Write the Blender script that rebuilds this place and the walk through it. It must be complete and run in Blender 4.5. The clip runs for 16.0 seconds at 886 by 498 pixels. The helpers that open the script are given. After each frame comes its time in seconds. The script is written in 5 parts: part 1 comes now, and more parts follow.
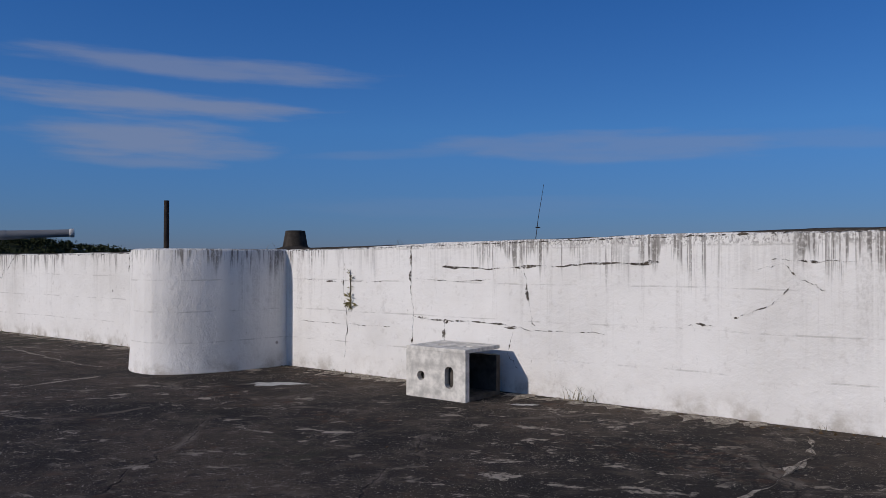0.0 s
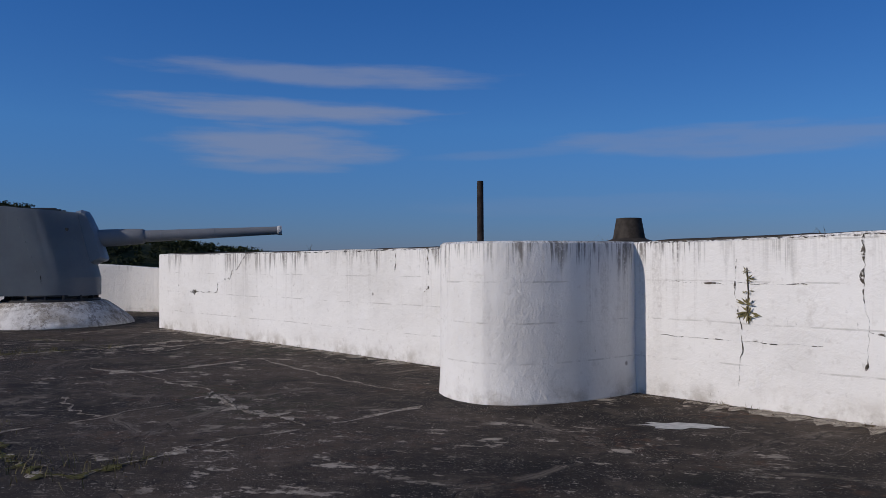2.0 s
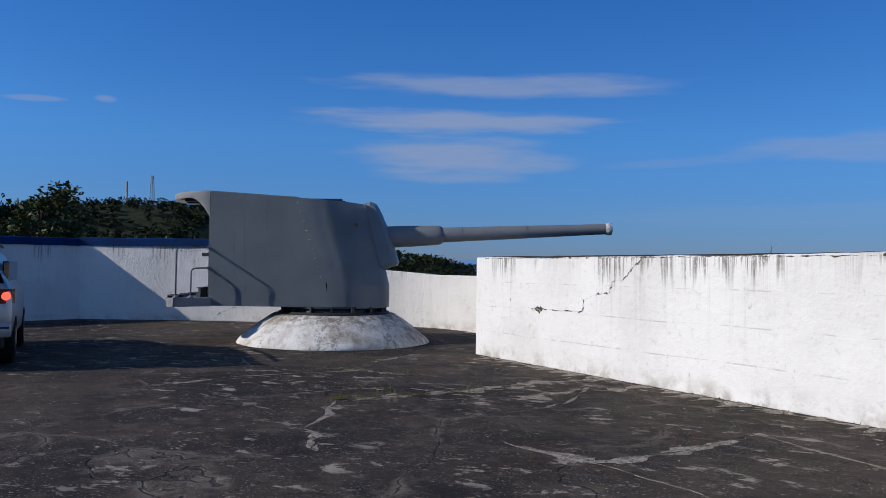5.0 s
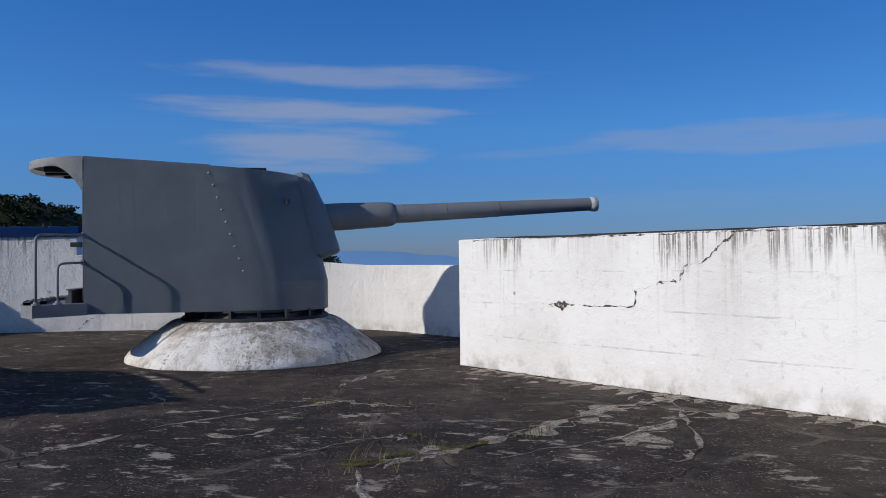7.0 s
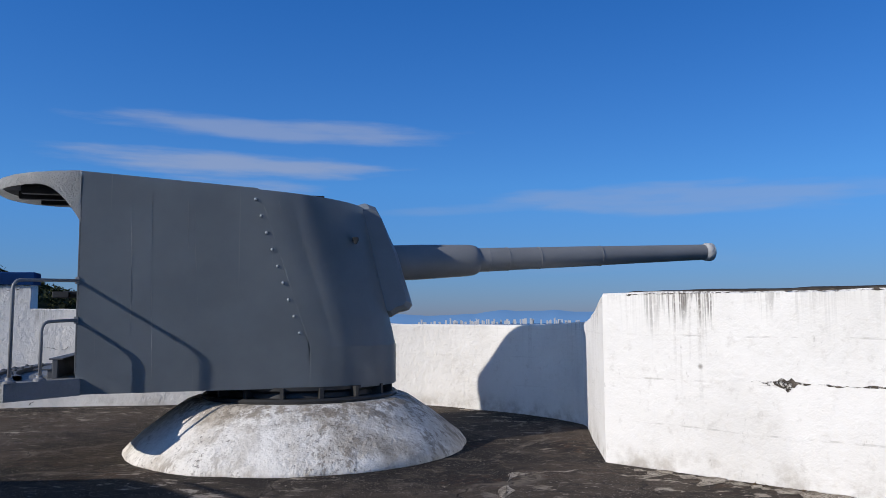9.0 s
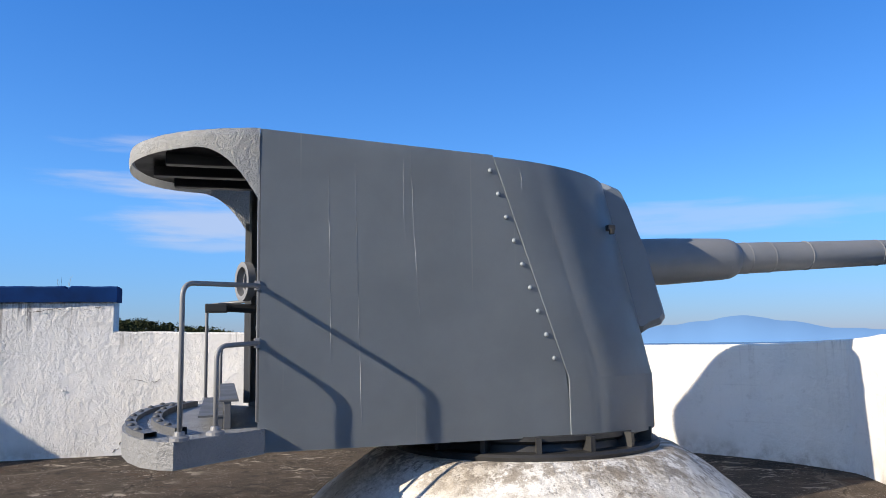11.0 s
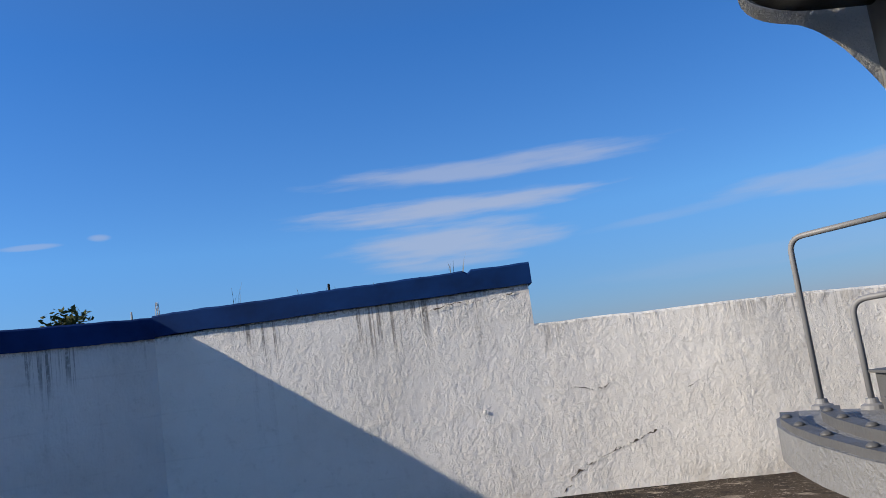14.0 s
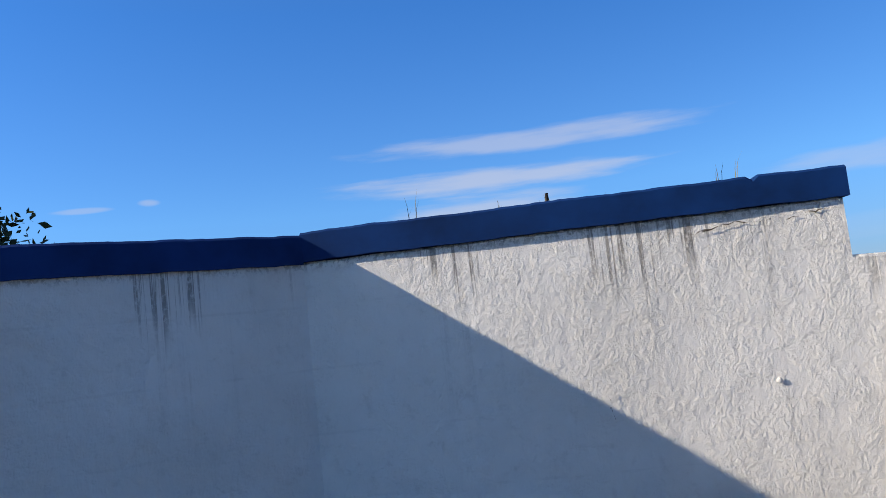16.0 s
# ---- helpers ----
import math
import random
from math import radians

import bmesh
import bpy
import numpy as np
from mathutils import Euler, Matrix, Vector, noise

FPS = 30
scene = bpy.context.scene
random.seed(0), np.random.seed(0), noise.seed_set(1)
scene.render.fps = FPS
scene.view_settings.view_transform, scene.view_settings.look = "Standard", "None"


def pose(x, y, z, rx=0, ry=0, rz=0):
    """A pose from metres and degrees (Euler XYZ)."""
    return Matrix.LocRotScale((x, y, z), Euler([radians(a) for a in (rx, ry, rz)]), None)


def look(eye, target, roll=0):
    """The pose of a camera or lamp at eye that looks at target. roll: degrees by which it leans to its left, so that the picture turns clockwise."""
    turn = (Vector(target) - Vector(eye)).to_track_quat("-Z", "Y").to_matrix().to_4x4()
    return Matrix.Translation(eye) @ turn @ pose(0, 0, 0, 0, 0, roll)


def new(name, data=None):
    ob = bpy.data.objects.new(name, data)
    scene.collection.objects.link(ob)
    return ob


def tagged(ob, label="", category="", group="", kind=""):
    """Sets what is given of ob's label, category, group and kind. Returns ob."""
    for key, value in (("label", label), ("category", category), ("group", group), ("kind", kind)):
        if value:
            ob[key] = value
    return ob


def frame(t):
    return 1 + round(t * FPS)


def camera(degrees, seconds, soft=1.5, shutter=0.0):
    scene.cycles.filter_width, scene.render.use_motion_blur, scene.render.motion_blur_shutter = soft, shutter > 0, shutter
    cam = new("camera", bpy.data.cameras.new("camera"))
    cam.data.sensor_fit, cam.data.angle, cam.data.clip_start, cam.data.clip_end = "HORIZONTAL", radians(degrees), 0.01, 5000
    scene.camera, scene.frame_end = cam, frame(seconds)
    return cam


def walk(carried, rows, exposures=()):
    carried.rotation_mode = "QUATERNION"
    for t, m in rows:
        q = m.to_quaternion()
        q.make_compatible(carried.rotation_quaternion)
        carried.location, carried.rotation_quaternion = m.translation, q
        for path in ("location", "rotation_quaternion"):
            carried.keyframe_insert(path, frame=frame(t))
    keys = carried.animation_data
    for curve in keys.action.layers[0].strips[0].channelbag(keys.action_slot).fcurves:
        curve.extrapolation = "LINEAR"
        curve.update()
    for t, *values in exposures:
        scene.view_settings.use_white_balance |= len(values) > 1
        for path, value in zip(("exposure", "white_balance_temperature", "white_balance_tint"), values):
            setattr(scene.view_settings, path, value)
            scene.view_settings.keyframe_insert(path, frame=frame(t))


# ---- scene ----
cam = camera(60.0, 16.0, soft=0.75)
PATH = [
    (0, (1.954, -0.697, 1.585), (1.966, 1.303, 1.616), -0.0),
    (0.5, (1.226, -0.146, 1.581), (1.092, 1.846, 1.705), 0.8),
    (1, (0.467, 0.463, 1.585), (0.302, 2.449, 1.753), 2.0),
    (1.5, (-0.335, 1.189, 1.57), (-0.543, 3.172, 1.723), 0.9),
    (2, (-1.229, 1.806, 1.547), (-1.529, 3.783, 1.578), -0.3),
    (2.5, (-2.068, 2.478, 1.528), (-2.453, 4.44, 1.464), -0.2),
    (3, (-2.908, 3.219, 1.499), (-3.541, 5.114, 1.406), 2.7),
    (3.5, (-3.742, 3.93, 1.538), (-4.457, 5.798, 1.511), 0.8),
    (4, (-4.625, 4.483, 1.55), (-5.356, 6.344, 1.601), 1.3),
    (4.2, (-4.933, 4.682, 1.527), (-5.665, 6.542, 1.596), 1.3),
    (6.3, (-7.867, 7.432, 1.495), (-8.569, 9.304, 1.511), -1.3),
    (6.5, (-8.152, 7.652, 1.458), (-8.767, 9.555, 1.477), -0.6),
    (7, (-8.798, 8.248, 1.455), (-9.179, 10.211, 1.485), -0.7),
    (7.5, (-9.482, 8.797, 1.527), (-9.721, 10.782, 1.562), 0.1),
    (8, (-10.197, 9.396, 1.524), (-10.366, 11.385, 1.64), -0.0),
    (8.5, (-10.889, 10.001, 1.53), (-11.079, 11.986, 1.691), -0.1),
    (9, (-11.591, 10.609, 1.512), (-11.762, 12.594, 1.686), -0.3),
    (9.2, (-11.855, 10.868, 1.536), (-12.04, 12.852, 1.716), -0.5),
    (11.3, (-14.537, 13.072, 1.48), (-14.691, 15.05, 1.733), -1.3),
    (11.5, (-14.736, 13.24, 1.471), (-14.888, 15.217, 1.737), -2.9),
    (12, (-15.355, 13.769, 1.492), (-15.632, 15.732, 1.757), -5.8),
    (12.5, (-15.928, 14.217, 1.509), (-16.399, 16.145, 1.758), -6.7),
    (13, (-16.434, 14.599, 1.496), (-17.052, 16.482, 1.763), -6.6),
    (13.5, (-16.936, 15.044, 1.499), (-17.753, 16.847, 1.786), -6.5),
    (14, (-17.467, 15.491, 1.474), (-18.188, 17.336, 1.752), -8.0),
    (14.5, (-17.983, 15.918, 1.474), (-18.682, 17.773, 1.737), -8.0),
    (15, (-18.525, 16.316, 1.474), (-19.204, 18.182, 1.714), -7.2),
    (15.5, (-19.136, 16.65, 1.47), (-19.849, 18.507, 1.684), -7.4),
    (16, (-19.742, 16.943, 1.459), (-20.575, 18.748, 1.676), -6.4),
]
EXPOSURES = ((0.0, -0.46, 6700, 14), (2.5, -0.36, 6650, 14), (4.0, -0.12, 6550, 12), (6.4, 0.14, 6600, 10), (7.0, -0.02, 6600, 10), (8.0, -0.08, 6600, 10), (8.5, 0.08, 6600, 10), (9.0, 0.18, 6650, 10), (11.5, 1.08, 7700, 10),
             (12.0, 1.08, 7700, 10), (12.5, 0.84, 7650, 10), (13.5, 0.70, 7700, 10), (14.2, 0.58, 7700, 10), (15.5, 0.70, 7700, 10), (16.0, 0.88, 7850, 10))
SKY_STRENGTH, SUN_STRENGTH = 0.11, 3.4
SKY_TINT_LOW, SKY_TINT_MID, SKY_TINT_HIGH, SKY_TINT_TOP = (0.31, 0.39, 0.70, 1), (0.385, 0.71, 1.04, 1), (0.235, 0.69, 1.15, 1), (0.80, 0.90, 1.0, 1)
SKY_OPEN = (1.16, 1.06, 1.04, 1)      # overhead and towards the sun
CLOUD = (2.55, 3.05, 4.35, 1)
walk(cam, [(t, look(eye, target, roll)) for t, eye, target, roll in PATH], EXPOSURES)

# ---- world, sun ----
SUN_HEADING = 35.6      # degrees from +x in which the light travels
SUN_ELEVATION = 23.3
world = bpy.data.worlds.new("sky")
scene.world = world
world.use_nodes = True
wt = world.node_tree
wt.nodes.clear()


def wnode(kind, **props):
    n = wt.nodes.new(kind)
    for k, v in props.items():
        setattr(n, k, v)
    return n


def wmath(op, a, b=None, c=None):
    n = wnode("ShaderNodeMath", operation=op)
    for k, v in enumerate((a, b, c)):
        if v is None:
            continue
        if isinstance(v, (int, float)):
            n.inputs[k].default_value = v
        else:
            wt.links.new(v, n.inputs[k])
    return n.outputs[0]


sky = wnode("ShaderNodeTexSky", sky_type="NISHITA", sun_disc=False)
sky.sun_elevation = radians(SUN_ELEVATION)
sky.sun_rotation = radians(270.0 - SUN_HEADING)
sky.altitude, sky.air_density, sky.dust_density, sky.ozone_density = 50, 1.0, 0.1, 6.0
coord = wnode("ShaderNodeTexCoord")
sep = wnode("ShaderNodeSeparateXYZ")
wt.links.new(coord.outputs["Generated"], sep.inputs[0])
# azimuth to the left of +y and elevation, degrees
az = wmath("MULTIPLY", wmath("ARCTAN2", wmath("MULTIPLY", sep.outputs[0], -1.0), sep.outputs[1]), 57.2958)
el = wmath("MULTIPLY", wmath("ARCSINE", sep.outputs[2]), 57.2958)
comb = wnode("ShaderNodeCombineXYZ")
wt.links.new(wmath("MULTIPLY", az, 0.10), comb.inputs[0])
wt.links.new(wmath("MULTIPLY", el, 0.75), comb.inputs[1])
cn = wnode("ShaderNodeTexNoise")
wt.links.new(comb.outputs[0], cn.inputs["Vector"])
cn.inputs["Scale"].default_value, cn.inputs["Detail"].default_value, cn.inputs["Roughness"].default_value = 1.3, 6.0, 0.55
wob = wmath("SUBTRACT", cn.outputs["Fac"], 0.5)
cover = None
# lens-shaped clouds: azimuth, elevation, half width, half height, slope, density
for ca, ce, cw, ch, slope, dens in ((17.2, 13.5, 13.5, 0.92, 0.012, 0.52), (20.8, 10.95, 12.2, 0.92, 0.012, 0.66), (20.8, 8.3, 8.2, 1.75, 0.0, 0.62),
                                    (-13.0, 8.3, 14.0, 1.25, 0.02, 0.36), (2.0, 8.0, 8.0, 0.45, -0.05, 0.18), (49.8, 10.9, 1.9, 0.22, -0.05, 0.35),
                                    (45.6, 11.3, 0.8, 0.28, 0.0, 0.4), (-28.0, 8.1, 9.0, 0.8, 0.05, 0.18), (20.5, 6.9, 5.5, 0.6, 0.0, 0.4), (-3.0, 4.0, 16.0, 0.9, 0.0, 0.10)):
    u = wmath("DIVIDE", wmath("SUBTRACT", az, ca), cw)
    v = wmath("DIVIDE", wmath("SUBTRACT", wmath("SUBTRACT", el, ce), wmath("MULTIPLY", wmath("SUBTRACT", az, ca), slope)), ch)
    taper = wmath("ADD", wmath("MULTIPLY", u, u), wmath("MULTIPLY", v, v))
    edge = wmath("ADD", taper, wmath("MULTIPLY", wob, 2.5))
    m = wnode("ShaderNodeMapRange", interpolation_type="SMOOTHSTEP")
    wt.links.new(edge, m.inputs["Value"])
    m.inputs["From Min"].default_value, m.inputs["From Max"].default_value = 1.25, -0.05
    m.inputs["To Min"].default_value, m.inputs["To Max"].default_value = 0.0, dens
    cover = m.outputs[0] if cover is None else wmath("MAXIMUM", cover, m.outputs[0])
tint = wnode("ShaderNodeMix", data_type="RGBA", blend_type="MULTIPLY")
tint.inputs["Factor"].default_value = 1.0
wt.links.new(sky.outputs[0], tint.inputs[6])
up = wnode("ShaderNodeMapRange")
wt.links.new(el, up.inputs["Value"])
up.inputs["From Min"].default_value, up.inputs["From Max"].default_value = 0.0, 60.0
shade = wnode("ShaderNodeValToRGB")
stops = shade.color_ramp.elements
stops[0].position, stops[0].color = 0.0, SKY_TINT_LOW
stops[1].position, stops[1].color = 1.0, SKY_TINT_TOP
for at_el, rgb in ((0.16, SKY_TINT_MID), (0.40, SKY_TINT_HIGH)):
    stops.new(at_el).color = rgb
wt.links.new(up.outputs[0], shade.inputs[0])
# deeper blue away to the east, and a paler, brighter sky overhead and round the sun
toward = wmath("ADD", wmath("MULTIPLY", sep.outputs[0], -math.cos(radians(SUN_HEADING))), wmath("MULTIPLY", sep.outputs[1], -math.sin(radians(SUN_HEADING))))


def wramp(v, lo, hi, a=0.0, b=1.0):
    n = wnode("ShaderNodeMapRange", interpolation_type="SMOOTHSTEP")
    wt.links.new(v, n.inputs["Value"])
    for key, val in (("From Min", lo), ("From Max", hi), ("To Min", a), ("To Max", b)):
        n.inputs[key].default_value = val
    return n.outputs[0]


east = wnode("ShaderNodeVectorMath", operation="SCALE")
wt.links.new(shade.outputs[0], east.inputs[0])
wt.links.new(wramp(sep.outputs[0], -0.55, 0.5, 1.06, 0.84), east.inputs["Scale"])
opened = wnode("ShaderNodeMix", data_type="RGBA")
wt.links.new(wmath("MAXIMUM", wramp(el, 30.0, 55.0), wramp(toward, 0.45, 0.95)), opened.inputs["Factor"])
wt.links.new(east.outputs[0], opened.inputs[6])
opened.inputs[7].default_value = SKY_OPEN
wt.links.new(opened.outputs[2], tint.inputs[7])
mix = wnode("ShaderNodeMix", data_type="RGBA")
wt.links.new(cover, mix.inputs["Factor"])
wt.links.new(tint.outputs[2], mix.inputs[6])
mix.inputs[7].default_value = CLOUD
bg = wnode("ShaderNodeBackground")
bg.inputs["Strength"].default_value = SKY_STRENGTH
wt.links.new(mix.outputs[2], bg.inputs["Color"])
wt.links.new(bg.outputs[0], wnode("ShaderNodeOutputWorld").inputs[0])

sun = new("sun", bpy.data.lights.new("sun", "SUN"))
sun.data.energy, sun.data.angle, sun.data.color = SUN_STRENGTH, radians(0.53), (1.0, 0.95, 0.89)
se, sh = radians(SUN_ELEVATION), radians(SUN_HEADING)
sun.matrix_world = look((-30, -30, 30), (-30 + math.cos(sh) * math.cos(se), -30 + math.sin(sh) * math.cos(se), 30 - math.sin(se)))

# ---- materials ----


class Mat:
    """A small node-graph writer for one material."""

    def __init__(self, name, rough=0.7, metal=0.0):
        self.m = bpy.data.materials.new(name)
        self.m.use_nodes = True
        self.t = self.m.node_tree
        self.b = self.t.nodes["Principled BSDF"]
        self.b.inputs["Roughness"].default_value = rough
        self.b.inputs["Metallic"].default_value = metal
        self.co = self.t.nodes.new("ShaderNodeTexCoord").outputs["Object"]

    def put(self, sock, v):
        if hasattr(v, "links"):
            self.t.links.new(v, sock)
        elif isinstance(v, tuple) and len(v) == 3 and sock.type == "RGBA":
            sock.default_value = (*v, 1)
        else:
            sock.default_value = v

    def node(self, kind, out=0, props=None, **ins):
        n = self.t.nodes.new(kind)
        for k, v in (props or {}).items():
            setattr(n, k, v)
        for k, v in ins.items():
            self.put(n.inputs[int(k[1:]) if k[0] == "i" and k[1:].isdigit() else k.replace("_", " ")], v)
        return n.outputs[out]

    def at(self, scale=(1, 1, 1), rot=0.0):
        return self.node("ShaderNodeMapping", Vector=self.co, Scale=scale, Rotation=(0, 0, rot))

    def noise(self, scale, detail=4.0, rough=0.55, vec=None, distort=0.0):
        return self.node("ShaderNodeTexNoise", 0, Vector=vec or self.co, Scale=scale, Detail=detail, Roughness=rough, Distortion=distort)

    def voronoi(self, scale, feature="F1", vec=None, rand=1.0):
        return self.node("ShaderNodeTexVoronoi", 0, {"feature": feature}, Vector=vec or self.co, Scale=scale, Randomness=rand)

    def ramp(self, v, lo, hi, a=0.0, b=1.0):
        return self.node("ShaderNodeMapRange", 0, {"interpolation_type": "SMOOTHSTEP"}, Value=v, From_Min=lo, From_Max=hi, To_Min=a, To_Max=b)

    def math(self, op, a, b=0.0):
        return self.node("ShaderNodeMath", 0, {"operation": op}, i0=a, i1=b)

    def mix(self, f, a, b):
        return self.node("ShaderNodeMix", 2, {"data_type": "RGBA"}, i0=f, i6=a if not isinstance(a, tuple) else (*a, 1), i7=b if not isinstance(b, tuple) else (*b, 1))

    def z(self):
        return self.node("ShaderNodeSeparateXYZ", 2, i0=self.co)

    def color(self, v):
        self.put(self.b.inputs["Base Color"], v)

    def bump(self, h, strength=0.3, dist=0.02):
        n = self.node("ShaderNodeBump", 0, Height=h, Strength=strength, Distance=dist)
        self.t.links.new(n, self.b.inputs["Normal"])


WALL_ROT = math.atan2(-0.6546, 0.756)


def whitewash(name, top, grime, lumps, dist, rot=WALL_ROT, scuff=0.16, age=0.0):
    """Old white limewash over concrete: runs of black grime under the coping, faint board marks, scuffs near the foot."""
    k = Mat(name, 0.85)
    z = k.z()
    along = k.at((1, 1, 1), -rot)
    broad = k.noise(0.7, 5.0, 0.6)
    col = k.mix(k.ramp(broad, 0.35, 0.75), (0.80, 0.785, 0.757), (0.68, 0.662, 0.63))
    fine = k.noise(9.0, 6.0, 0.65)
    col = k.mix(k.ramp(fine, 0.56, 0.74, 0.0, 0.35 + 0.15 * age), col, (0.52, 0.495, 0.46))
    blot = k.math("MULTIPLY", k.ramp(k.noise(3.1, 6.0, 0.7), 0.57, 0.7, 0.0, 0.32), k.ramp(k.noise(0.55, 3.0), 0.48, 0.62))
    col = k.mix(blot, col, (0.40, 0.37, 0.33))
    # vertical runs: narrow columns of unequal length, broken up by the grain of the wash
    column = k.noise(1.0, 3.0, 0.75, k.node("ShaderNodeMapping", Vector=along, Scale=(30.0, 30.0, 0.35)))
    length = k.noise(1.0, 3.0, 0.7, k.node("ShaderNodeMapping", Vector=along, Scale=(5.0, 5.0, 0.02)))
    wet = k.noise(1.0, 3.0, 0.6, k.node("ShaderNodeMapping", Vector=along, Scale=(0.9, 0.9, 0.05)))
    grain = k.noise(1.0, 5.0, 0.75, k.node("ShaderNodeMapping", Vector=along, Scale=(34.0, 34.0, 22.0)))
    depth = k.math("DIVIDE", k.math("SUBTRACT", top, z), k.math("MAXIMUM", k.math("MULTIPLY", k.math("SUBTRACT", length, 0.33), 2.0), 0.06))
    run = k.math("MULTIPLY", k.ramp(column, 0.48 - 0.02 * age, 0.55, 0.0, grime), k.ramp(depth, 1.0, 0.35))
    run = k.math("MULTIPLY", run, k.ramp(wet, 0.49 - 0.09 * age, 0.57 - 0.03 * age, 0.18 * age, 1.0))
    run = k.math("MULTIPLY", run, k.ramp(grain, 0.34, 0.50, 0.3, 1.0))
    long = k.noise(1.0, 5.0, 0.7, k.node("ShaderNodeMapping", Vector=along, Scale=(11.0, 11.0, 0.22)))
    trail = k.math("MULTIPLY", k.ramp(k.math("ADD", long, k.math("MULTIPLY", k.math("SUBTRACT", wet, 0.5), 0.7)), 0.56, 0.68, 0.0, grime * 0.34), k.ramp(z, top - 1.5, top - 0.2, 0.1, 1.0))
    trail = k.math("MULTIPLY", trail, k.ramp(grain, 0.38, 0.62, 0.15, 1.0))
    col = k.mix(trail, col, (0.24, 0.21, 0.18))
    lip = k.math("MULTIPLY", k.ramp(k.math("SUBTRACT", top, z), 0.09, 0.0), k.ramp(grain, 0.48, 0.58, 0.0, grime * 0.8))
    col = k.mix(k.math("MAXIMUM", run, lip), col, (0.13, 0.115, 0.10))
    # shallow board marks
    board = k.node("ShaderNodeTexWave", 1, {"bands_direction": "Z"}, Vector=k.co, Scale=0.72, Distortion=0.35, Detail=2.0)
    line = k.math("MULTIPLY", k.ramp(board, 0.008, 0.0), k.ramp(k.noise(1.0, 5.0, 0.7, k.node("ShaderNodeMapping", Vector=along, Scale=(2.6, 2.6, 9.0))), 0.46, 0.60, 0.0, scuff * 2.2))
    col = k.mix(line, col, (0.22, 0.20, 0.18))
    foot = k.math("MULTIPLY", k.ramp(z, 0.32, 0.0), k.ramp(k.noise(2.4, 5.0, 0.7), 0.42, 0.68, 0.0, 0.75))
    col = k.mix(foot, col, (0.36, 0.32, 0.27))
    spot = k.math("MULTIPLY", k.ramp(k.voronoi(1.9), 0.07, 0.02), k.ramp(k.noise(0.9, 2.0), 0.5, 0.6, 0.0, 0.75))
    col = k.mix(spot, col, (0.16, 0.14, 0.12))
    fleck = k.math("MULTIPLY", k.ramp(k.noise(1.0, 6.0, 0.75, k.node("ShaderNodeMapping", Vector=along, Scale=(14.0, 14.0, 6.0))), 0.61, 0.70, 0.0, 0.06 + 0.5 * age), k.ramp(k.noise(1.3, 3.0), 0.46, 0.62))
    col = k.mix(fleck, col, (0.17, 0.145, 0.12))
    k.color(col)
    knobs = k.noise(1.0, 8.0, 0.66, k.node("ShaderNodeMapping", Vector=along, Scale=(lumps * 1.1, lumps * 1.1, lumps * 1.0)))
    peel = k.ramp(k.noise(1.0, 8.0, 0.7, k.node("ShaderNodeMapping", Vector=along, Scale=(lumps * 0.45, lumps * 0.45, lumps * 0.4))), 0.40, 0.66)
    rough_zone = k.ramp(k.noise(0.7, 3.0), 0.36, 0.62, 0.25, 1.0)
    h = k.math("ADD", k.math("MULTIPLY", k.math("MULTIPLY", knobs, rough_zone), 0.75), k.math("MULTIPLY", peel, 0.35))
    h = k.math("ADD", h, k.math("MULTIPLY", k.noise(lumps * 7, 4.0, 0.6), 0.12))
    h = k.math("SUBTRACT", h, k.math("MULTIPLY", line, 0.3))
    k.bump(h, 1.0, dist)
    return k.m


WHITE_SEA = whitewash("limewash_sea_wall", 1.80, 0.85, 9.0, 0.013, age=0.7)
WHITE_LOW = whitewash("limewash_low_wall", 1.66, 0.45, 15.0, 0.016, 0.1, 0.04, 0.0)
WHITE_TALL = whitewash("limewash_tall_wall", 2.05, 0.72, 15.0, 0.0185, 0.35, 0.04, 0.0)


def plinth_material():
    k = Mat("limewash_plinth", 0.9)
    col = k.mix(k.ramp(k.noise(1.6, 5.0, 0.65), 0.42, 0.68), (0.80, 0.775, 0.73), (0.50, 0.45, 0.38))
    z = k.z()
    runs = k.math("MULTIPLY", k.ramp(k.noise(1.0, 7.0, 0.78, k.at((5, 5, 1.3))), 0.48, 0.58, 0.0, 0.8), k.ramp(k.noise(0.9, 3.0), 0.40, 0.56, 0.25, 1.0))
    col = k.mix(runs, col, (0.26, 0.22, 0.175))
    pits = k.math("MULTIPLY", k.ramp(k.noise(22, 6, 0.78), 0.54, 0.62, 0.0, 0.8), k.ramp(k.noise(2.2, 4, 0.6), 0.45, 0.58, 0.15, 1.0))
    col = k.mix(pits, col, (0.12, 0.105, 0.09))
    crust = k.math("MULTIPLY", k.ramp(z, 0.30, 0.56), k.ramp(k.noise(7, 6, 0.75), 0.46, 0.56, 0.0, 0.75))
    col = k.mix(crust, col, (0.20, 0.165, 0.125))
    k.color(col)
    k.bump(k.math("ADD", k.noise(6, 6, 0.65), k.math("MULTIPLY", k.noise(28, 4, 0.6), 0.35)), 0.8, 0.035)
    return k.m


PLINTH = plinth_material()


